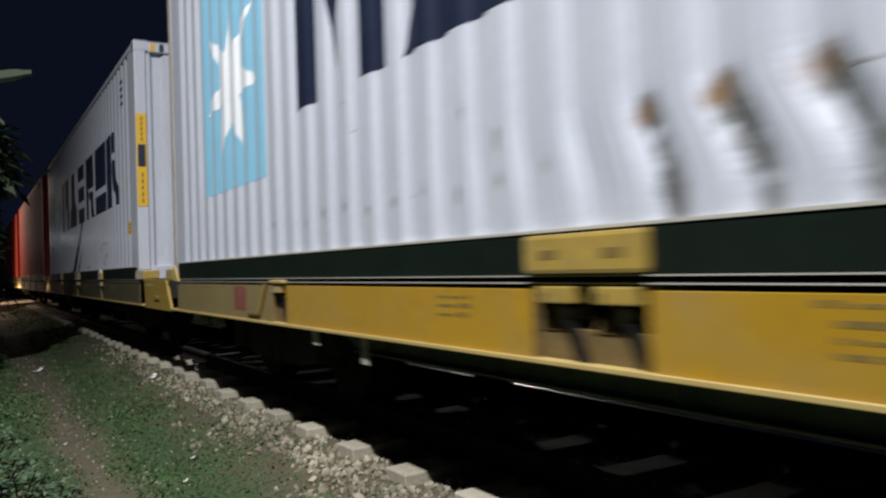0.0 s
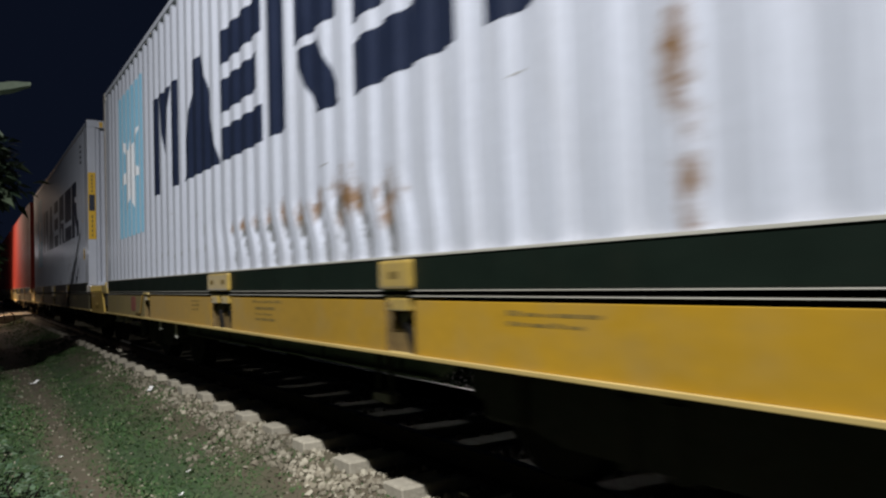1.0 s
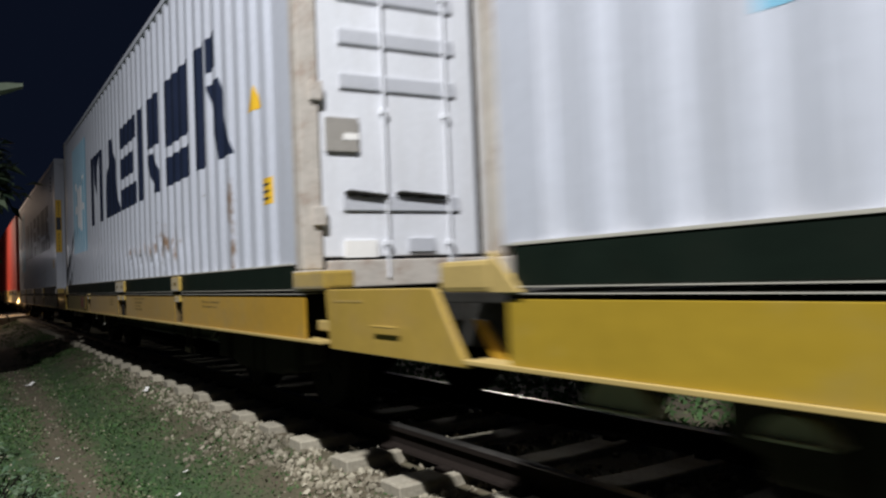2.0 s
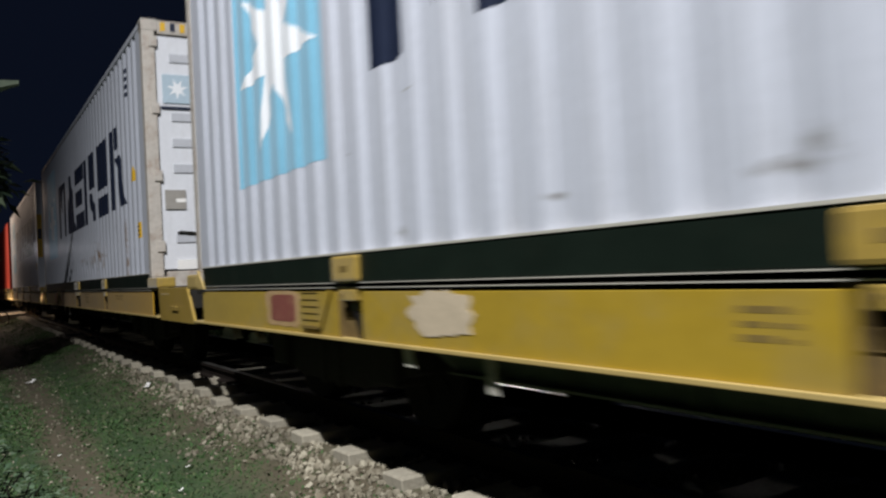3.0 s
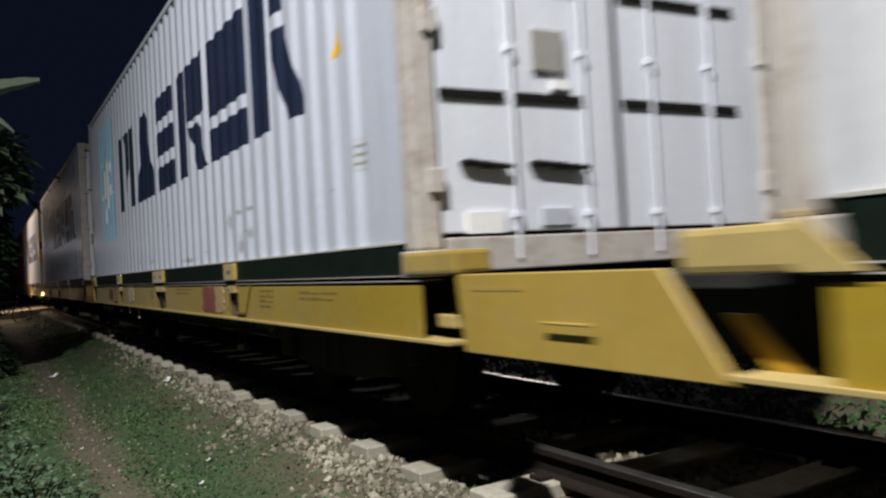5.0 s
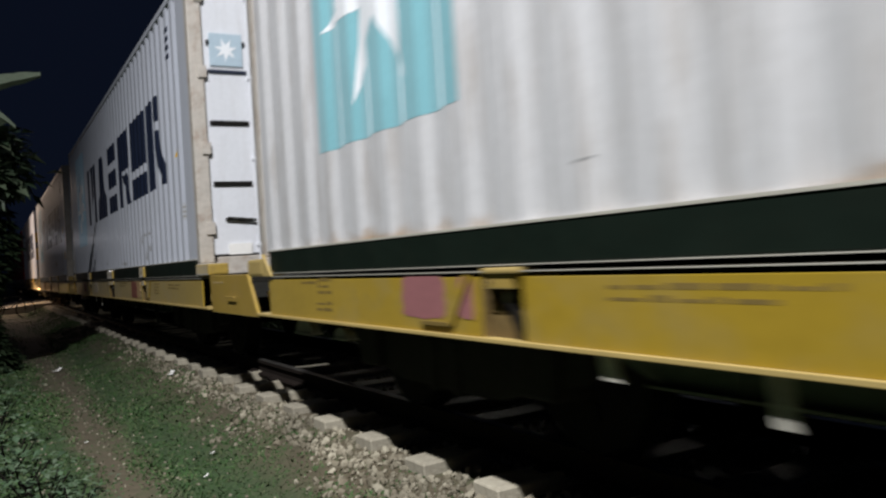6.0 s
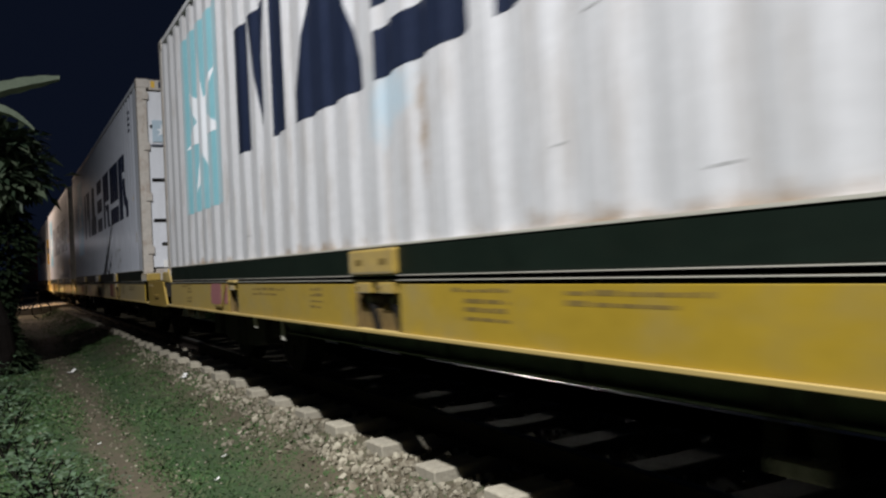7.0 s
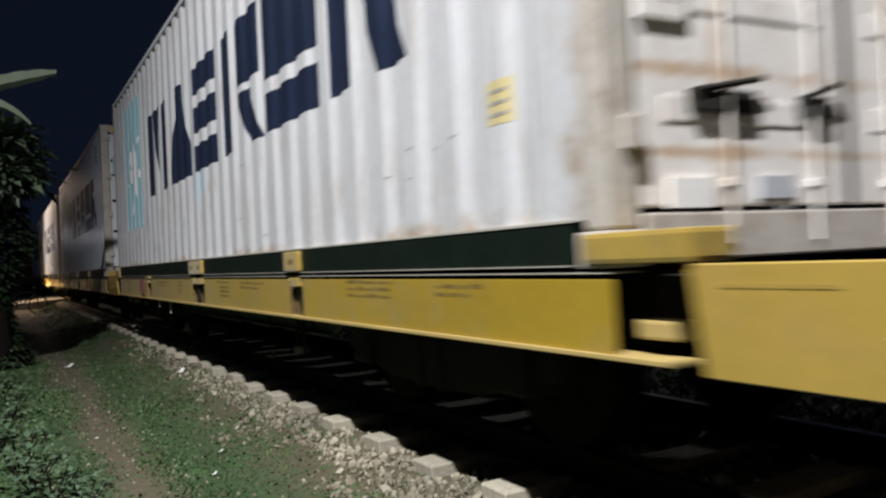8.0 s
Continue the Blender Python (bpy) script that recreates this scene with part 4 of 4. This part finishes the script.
def grass():
    rnd = random.Random(21)
    verts, faces = [], []
    for k in range(430000):
        far_side = 338000 < k <= 360000
        behind = k > 400000
        y = (2.0 - 1.6 * rnd.random() ** 3 + 40 * rnd.random() ** 2.0) if not far_side else rnd.uniform(1, 30)
        x = rnd.uniform(-2.0 - y * 0.02 - 2.5 * rnd.random() ** 3, 1.9) if not far_side else rnd.uniform(4.6, 8.5)
        if behind:
            x, y = rnd.uniform(-7.0, 1.75), rnd.uniform(-7.0, 10.0) if k % 2 else rnd.uniform(-2.0, 2.4)
        n = noise.noise((x * 1.1, y * 0.8, 3)) + 0.5 * noise.noise((x * 3.5, y * 3.5, 5))
        keep = 1.15 + 0.7 * n
        keep *= 1 - 0.95 * math.exp(-((x - path_middle(y)) / (0.10 + 0.007 * y + 0.03 * max(0.0, y - 10))) ** 2)
        if 1.3 < x < 2:
            keep *= max(0.0, 1 - (x - 1.3) / (0.5 + 0.05 * y)) ** 1.3 + 0.05
        if 38 < y < 47 or rnd.random() > keep:
            continue
        z = bed_height(x, y) - 0.004
        h = rnd.uniform(0.005, 0.016) * (2.2 if rnd.random() < 0.06 else 1.0) * (1.0 + 0.5 * n) * (1 + max(0, -x) * 0.25)
        if far_side:
            h *= 3.5
        a = rnd.uniform(0, math.tau)
        w = rnd.uniform(0.0035, 0.008) * (1 + y * 0.06) * (3 if far_side else 1)
        lx, ly = h * rnd.uniform(-1.6, 1.6), h * rnd.uniform(-1.6, 1.6)
        i = len(verts)
        dx, dy = w * math.cos(a), w * math.sin(a)
        verts += [(x - dx, y - dy, z), (x + dx, y + dy, z), (x + lx * 0.45 + dx * 0.8, y + ly * 0.45 + dy * 0.8, z + h * 0.7), (x + lx * 0.45 - dx * 0.8, y + ly * 0.45 - dy * 0.8, z + h * 0.7), (x + lx, y + ly, z + h)]
        faces += [(i, i + 1, i + 2, i + 3), (i + 3, i + 2, i + 4)]
    mesh_stuff("grass", verts, faces, grass_mat, "short patchy green grass beside the track", "grass")


grass()


def litter(x, y, size, turn):
    bm = bmesh.new()
    rows = [[bm.verts.new((size * (i / 4 - 0.5), size * 0.3 * (j - 0.5) * (1 - 0.3 * (i % 2)), 0.012 + 0.25 * size * abs(i / 4 - 0.5))) for j in (0, 0.5, 1)] for i in range(5)]
    for p, q in zip(rows, rows[1:]):
        for j in range(2):
            bm.faces.new((p[j], q[j], q[j + 1], p[j + 1]))
    ob = part("litter", bm, sticker_white)
    mod = ob.modifiers.new("thick", "SOLIDIFY")
    mod.thickness = 0.003
    tagged(ob, "crumpled white paper scrap lying in the grass", "litter", "litter in the grass")
    ob.matrix_basis = pose(x, y, bed_height(x, y) + 0.012, 8, -10, turn)


for x, y, size, turn in ((0.78, 12.6, 0.16, 50), (1.70, 9.35, 0.15, 65), (1.29, 5.75, 0.035, 20), (0.62, 7.1, 0.03, 10), (1.12, 5.2, 0.04, 40)):
    litter(x, y, size, turn)


def leaf_quad(verts, faces, at, out, up, size, wide=0.45):
    out, up = out.normalized(), up.normalized()
    side = out.cross(up).normalized()
    i = len(verts)
    tip = at + out * size
    mid = at + out * size * 0.45 + up * size * 0.10
    verts += [tuple(at), tuple(mid + side * size * wide * 0.5), tuple(tip - up * size * 0.12), tuple(mid - side * size * wide * 0.5), tuple(mid - up * size * 0.05)]
    faces += [(i, i + 1, i + 4), (i + 1, i + 2, i + 4), (i + 2, i + 3, i + 4), (i + 3, i, i + 4)]


def weed(x, y, seed, size):
    rnd = random.Random(seed)
    t = thing("weed", "low broad-leaved weed growing in the grass", "plant", "weeds by the path")
    t.matrix_basis = pose(x, y, bed_height(x, y))
    verts, faces = [], []
    for k in range(80):
        a, r = rnd.uniform(0, math.tau), rnd.uniform(0.0, 0.28) * size
        at = Vector((r * math.cos(a), r * math.sin(a), rnd.uniform(0.05, 0.26) * size))
        out = Vector((math.cos(a + rnd.uniform(-0.8, 0.8)), math.sin(a + rnd.uniform(-0.8, 0.8)), rnd.uniform(-0.1, 0.5)))
        leaf_quad(verts, faces, at, out, Vector((0, 0, 1)), rnd.uniform(0.045, 0.09) * size, 0.6)
    ob = mesh_stuff("foliage", verts, faces, weed_mat, "", "", kind="")
    ob.parent = t
    for k in range(7):
        a = k * 0.9
        part("stem", rod(bmesh.new(), (0, 0, -0.02), (0.16 * size * math.cos(a), 0.16 * size * math.sin(a), 0.2 * size), 0.005, 5), bark, t)


for i, (x, y, s) in enumerate(((0.06, 6.2, 1.1), (0.22, 5.3, 0.9), (0.34, 4.9, 0.8), (-0.05, 7.4, 1.2), (0.02, 8.6, 1.2), (0.12, 5.6, 1.0), (-0.1, 9.8, 1.3), (-0.25, 11.2, 1.6))):
    weed(x, y, 60 + i, s)


def tree(x, y, seed, height, crown_low, spread, clumps, girth, label):
    rnd = random.Random(seed)
    t = thing("tree", label, "tree", "trees by the path")
    t.matrix_basis = pose(x, y, bed_height(x, y) - 0.05)
    bm = bmesh.new()
    pts = [Vector((0.10 * math.sin(k * 1.3), 0.1 * math.cos(k * 1.1) - 0.1, height * 0.8 * k / 7)) for k in range(8)]
    for k, (a, b) in enumerate(zip(pts, pts[1:])):
        made = bmesh.ops.create_cone(bm, cap_ends=True, segments=10, radius1=girth * (1 - 0.09 * k), radius2=girth * (0.91 - 0.09 * k), depth=(b - a).length + 0.02)
        bmesh.ops.transform(bm, verts=made["verts"], matrix=Matrix.Translation((a + b) / 2) @ (b - a).to_track_quat("Z", "Y").to_matrix().to_4x4())
    part("trunk", bm, bark, t)
    verts, faces = [], []
    for k in range(clumps):
        a = rnd.uniform(0, math.tau)
        z = rnd.uniform(crown_low, height)
        r = spread * (0.35 + 0.65 * math.sin(math.pi * min(1, max(0.05, (z - crown_low + 0.4) / (height - crown_low + 0.6))))) * math.sqrt(rnd.random())
        c = Vector((r * math.cos(a), r * math.sin(a), z))
        if k % 9 == 0:
            limb = bmesh.new()
            rod(limb, (0, 0, max(0.8, z - 0.7)), tuple(c), 0.025, 6)
            part("limb", limb, bark, t)
        for j in range(26):
            d = Vector((rnd.gauss(0, 1), rnd.gauss(0, 1), rnd.gauss(0, 0.7)))
            at = c + d * 0.17
            leaf_quad(verts, faces, at, d + Vector((0, 0, -0.3)), Vector((rnd.uniform(-0.4, 0.4), rnd.uniform(-0.4, 0.4), 1)), rnd.uniform(0.14, 0.30), 0.55)
    ob = mesh_stuff("crown", verts, faces, leaf_mat, "", "", kind="")
    ob.parent = t


tree(-0.12, 13.4, 3, 3.45, 2.75, 0.58, 110, 0.15, "dark leafy tree beside the trodden path")


def shrub(x, y, seed, wide, height, leaves):
    rnd = random.Random(seed)
    t = thing("shrub", "dense dark shrub under the tree beside the path", "shrub", "shrubs by the path")
    t.matrix_basis = pose(x, y, bed_height(x, y) - 0.03)
    for k in range(6):
        a = k * 1.05
        part("branch", rod(bmesh.new(), (0.05 * math.cos(a), 0.05 * math.sin(a), 0), (wide * 0.5 * math.cos(a), wide * 0.5 * math.sin(a), height * (0.6 + 0.05 * k)), 0.02, 6), bark, t)
    verts, faces = [], []
    for k in range(leaves):
        a, z = rnd.uniform(0, math.tau), height * rnd.random()
        r = wide * (0.55 + 0.45 * math.sin(z * 3.0 + seed)) * math.sqrt(rnd.uniform(0.1, 1))
        d = Vector((math.cos(a), math.sin(a), rnd.uniform(-0.6, 0.3)))
        leaf_quad(verts, faces, Vector((r * math.cos(a), r * math.sin(a), z)), d, Vector((rnd.uniform(-0.5, 0.5), rnd.uniform(-0.5, 0.5), 1)), rnd.uniform(0.10, 0.22), 0.5)
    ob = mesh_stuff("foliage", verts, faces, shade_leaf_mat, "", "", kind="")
    ob.parent = t


shrub(-0.04, 13.6, 2, 0.44, 2.7, 3200)
shrub(-0.75, 14.2, 6, 0.75, 2.9, 3000)
shrub(-1.5, 16.5, 9, 0.9, 2.6, 2600)
tree(-2.6, 20.0, 5, 5.5, 1.0, 2.1, 260, 0.2, "tall dark leafy tree behind the path")
tree(-3.4, 29.0, 8, 4.6, 0.6, 1.5, 200, 0.2, "bushy dark tree near the level crossing")


def banana():
    t = thing("banana_plant", "banana plant with broad pale drooping leaves", "plant")
    t.matrix_basis = pose(-0.60, 12.0, 0)
    bm = bmesh.new()
    for k in range(8):
        rod(bm, (0.02 * k, 0, 0.42 * k), (0.02 * (k + 1), 0, 0.42 * (k + 1) + 0.02), 0.12 - 0.010 * k, 12)
    part("stem", bm, bark, t)
    for turn, low, rise, droop, long, wide in ((-2, 3.60, 0.62, 0.20, 1.34, 0.19), (-8, 3.30, 1.15, 1.15, 1.02, 0.13), (100, 3.3, 1.2, 0.5, 1.4, 0.2), (190, 3.3, 1.0, 0.5, 1.4, 0.2), (260, 3.2, 1.0, 0.7, 1.3, 0.2)):
        bm = bmesh.new()
        rows = []
        for k in range(17):
            f = k / 16
            z = low + rise * f - droop * f * f
            w = wide * math.sin(math.pi * (0.05 + 0.9 * f)) ** 0.6 * (1 - 0.12 * (k % 3 == 0))
            rows.append([bm.verts.new((long * f, w * s, z - (1 - abs(s)) * 0.0 + (abs(s) - 0.5) * -0.9 * w)) for s in (-1, -0.5, 0, 0.5, 1)])
        for p, q in zip(rows, rows[1:]):
            for i in range(4):
                bm.faces.new((p[i], q[i], q[i + 1], p[i + 1]))
        bmesh.ops.rotate(bm, verts=bm.verts[:], cent=(0, 0, 0), matrix=Matrix.Rotation(radians(turn), 3, "Z"))
        ob = part("leaf", bm, banana_mat, t)
        mod = ob.modifiers.new("thick", "SOLIDIFY")
        mod.thickness = 0.006


banana()


def bicycle():
    t = thing("bicycle", "dark parked bicycle standing by the crossing", "bicycle")
    t.matrix_basis = pose(0.62, 33.5, 0.02, 0, 6, 8)
    for x in (-0.5, 0.5):
        bm = bmesh.new()
        rings = []
        for k in range(24):
            a = k * math.tau / 24
            rings.append([bm.verts.new((x + (0.32 + 0.02 * math.cos(q)) * math.cos(a), 0.02 * math.sin(q), 0.33 + (0.32 + 0.02 * math.cos(q)) * math.sin(a))) for q in (0, 1.047, 2.094, 3.142, 4.189, 5.236)])
        for p, q in zip(rings, rings[1:] + rings[:1]):
            for i in range(6):
                bm.faces.new((p[i], q[i], q[(i + 1) % 6], p[(i + 1) % 6]))
        bmesh.ops.recalc_face_normals(bm, faces=bm.faces[:])
        wheel = part("wheel", bm, hole_black, t)
        bm = bmesh.new()
        for k in range(8):
            a = k * math.tau / 8
            rod(bm, (x, 0, 0.33), (x + 0.31 * math.cos(a), 0, 0.33 + 0.31 * math.sin(a)), 0.003, 4)
        part("spokes", bm, steel, wheel)
    bm = bmesh.new()
    for p, q in (((-0.5, 0.33), (-0.05, 0.30)), ((-0.5, 0.33), (-0.18, 0.72)), ((-0.05, 0.30), (-0.22, 0.88)), ((-0.18, 0.72), (0.36, 0.78)), ((-0.05, 0.30), (0.36, 0.72)), ((0.5, 0.33), (0.34, 0.92))):
        rod(bm, (p[0], 0, p[1]), (q[0], 0, q[1]), 0.017, 8)
    part("frame", bm, frame_dark, t)
    part("saddle", boxes((-0.34, -0.10, -0.06, 0.06, 0.88, 0.94), bevel=0.02), hole_black, t)
    part("handlebar", rod(bmesh.new(), (0.32, -0.28, 0.96), (0.32, 0.28, 0.96), 0.014, 8), steel, t)


bicycle()

# ---------------------------------------------------------------- the train
DENT = (7.5, 1.5, 1.82, 0.21)    # middle and half length along the wall, its upper edge, the lean
# Dark streaks down the grooves of the dent, following its lean.
streaks = [(-(5.995 + 0.286 * k + bend(5.995 + 0.286 * k, z, DENT)[0]), z, 0.085, 0.15) for k in range(1, 11) for z in (1.70, 1.62, 1.54, 1.46)]
paint_dent = add_spots(paint_dent, [(-(2.98 + 0.286 * k), 1.60 + 0.03 * math.sin(k * 2.1), 0.05, 0.07) for k in range(11)] + [(-5.3, 1.90, 0.06, 0.10), (-5.55, 1.76, 0.05, 0.09)], (0.30, 0.31, 0.29), 9.0, 0.3)
paint_dent = add_spots(paint_dent, streaks, (0.10, 0.10, 0.092), 5.0, 0.26)
paint_dent = add_spots(paint_dent, [(-6.28 - 0.289 * k, 1.74, 0.08 + 0.010 * k, 0.09 + 0.016 * k) for k in range(7)] + [(-8.05, 1.76, 0.26, 0.17), (-8.45, 1.75, 0.42, 0.26), (-8.92, 1.67, 0.24, 0.26), (-10.74, 1.90, 0.14, 0.34), (-10.76, 1.55, 0.08, 0.38)], (0.185, 0.10, 0.038), 9.0, 0.36)
paint_worn = add_spots(paint_worn, [(-2.0, 1.40, 1.8, 0.11), (-5.0, 1.40, 1.8, 0.12), (-8.0, 1.40, 1.9, 0.12), (-11.0, 1.40, 1.4, 0.13), (-12.15, 1.6, 0.3, 0.9), (-6.6, 2.0, 0.12, 0.5)], (0.31, 0.22, 0.14), 6.0, 0.4)

door_worn = add_spots(door_worn, [(-12.2, 1.62, 3.0, 0.05), (-12.2, 1.90, 3.0, 0.06), (-12.2, 2.3, 3.0, 0.10)], (0.50, 0.37, 0.26), 4.0, 0.35)
paint_grey = add_spots(paint_grey, [(-8.98, 1.74, 0.06, 0.14), (-9.25, 1.77, 0.12, 0.04), (-9.27, 1.52, 0.08, 0.14), (-9.56, 1.78, 0.14, 0.04), (-9.53, 1.60, 0.10, 0.08), (-5.6, 1.50, 0.25, 0.05), (-5.68, 1.55, 0.12, 0.10), (-3.6, 1.47, 0.08, 0.05), (-4.7, 1.52, 0.10, 0.03), (-7.4, 1.46, 0.6, 0.05)], (0.22, 0.21, 0.20), 12.0, 0.4)

paint_worn = add_spots(paint_worn, [(-6.3, 2.12, 0.55, 0.34)], (0.44, 0.54, 0.60), 2.0, 0.3)

TEXT_A = [(5.08, 1.165, 3, 0.26), (6.85, 1.175, 1, 0.60), (6.9, 1.13, 3, 0.40), (9.9, 1.16, 2, 0.5)]
TEXT_B = [(5.44, 1.15, 3, 0.17), (6.9, 1.18, 2, 0.7), (9.75, 1.17, 4, 0.32), (10.6, 1.16, 2, 0.6)]
TEXT_C = [(0.8, 1.18, 1, 0.30), (1.08, 1.195, 3, 0.22), (1.05, 1.06, 2, 0.24), (3.65, 1.165, 2, 0.80), (5.0, 1.17, 4, 0.22), (6.85, 1.175, 1, 0.45), (6.95, 1.13, 3, 0.34), (7.65, 1.17, 2, 0.65), (9.95, 1.185, 3, 0.60), (11.0, 1.17, 2, 0.4)]
PRIMER = (primer, 2.04, 2.34, 1.03, 1.20, 0.05, "dull red primer patch")
train = []
for slot, paint, post, blue, kw, label, texts, patches in (
        (-4, paint_red, paint_red, sky_blue, dict(doors=False, marks=False), "red corrugated steel shipping container on a yellow wagon", TEXT_A, []),
        (-3, paint_red, paint_red, sky_blue, dict(doors=True, marks=False), "dark red corrugated steel shipping container on a yellow wagon", TEXT_A, []),
        (-2, paint_red, paint_red, sky_blue, dict(doors=True, marks=False), "red corrugated steel shipping container lit by the crossing lamp", TEXT_A, []),
        (-1, paint_grey, paint_grey, sky_blue, dict(doors=False), "grey shipping container with a yellow notice strip on its end", TEXT_A, [PRIMER]),
        (0, paint_dent, post_worn, sky_blue, dict(doors=True, dent=DENT, corr=SHIFTED), "grey shipping container with a dented rust-streaked wall", TEXT_A, [PRIMER]),
        (1, paint_grey, post_worn, sky_blue, dict(doors=True, ribs=2), "light grey shipping container with blue star panel and white doors", TEXT_B, [
            (halo_wash, 1.73, 2.32, 1.00, 1.215, 0.1, "faint pinkish overpainted band"), (primer, 1.84, 2.26, 1.03, 1.19, 0.05, "dull red primer patch"),
            (white_wash, 3.68, 4.18, 1.02, 1.21, 0.3, "chalky white splash"), (halo_wash, 8.06, 8.78, 1.0, 1.215, 0.12, "faint pinkish overpainted band"), (primer, 8.04, 8.50, 1.0, 1.215, 0.18, "dull red overpainted patch")]),
        (2, paint_worn, post_worn, turquoise, dict(doors=True, rust_doors=True, corr=WIDE), "weathered off-white shipping container with rust along its bottom edge", TEXT_C, [
            (pink_wash, 2.20, 2.60, 1.03, 1.22, 0.10, "faded pink overpainted patch"), (pink_wash, 2.72, 2.83, 1.04, 1.21, 0.10, "faded pink overpainted stripe")]),
        (3, paint_grey, post_worn, sky_blue, dict(doors=True), "light grey shipping container with blue star panel and ribbed doors", TEXT_A, [PRIMER])):
    # The wagons far down the line get sills with dimness in their colour.
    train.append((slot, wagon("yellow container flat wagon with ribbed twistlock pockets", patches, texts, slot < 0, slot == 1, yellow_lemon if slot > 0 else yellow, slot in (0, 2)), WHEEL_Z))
    train.append((slot, container(label, paint, post, blue, **kw), None))

SPEED, START = 4.2865, 8.052     # metres a second along the track; where the far end of the middle container starts


def motions():
    times = [0.5 * k for k in range(17)]
    turns = [0.1 * k for k in range(81)]
    for slot, ob, wheel in train:
        walk(ob, [(t, pose(MID, START + SPEED * t - slot * PITCH, 0)) for t in times])
        if wheel:
            for ws in [c for c in ob.children if c.name.startswith("wheelset")]:
                x, y, z = ws.location
                walk(ws, [(t, pose(x, y, z, -math.degrees(SPEED * t / 0.38))) for t in turns])


motions()
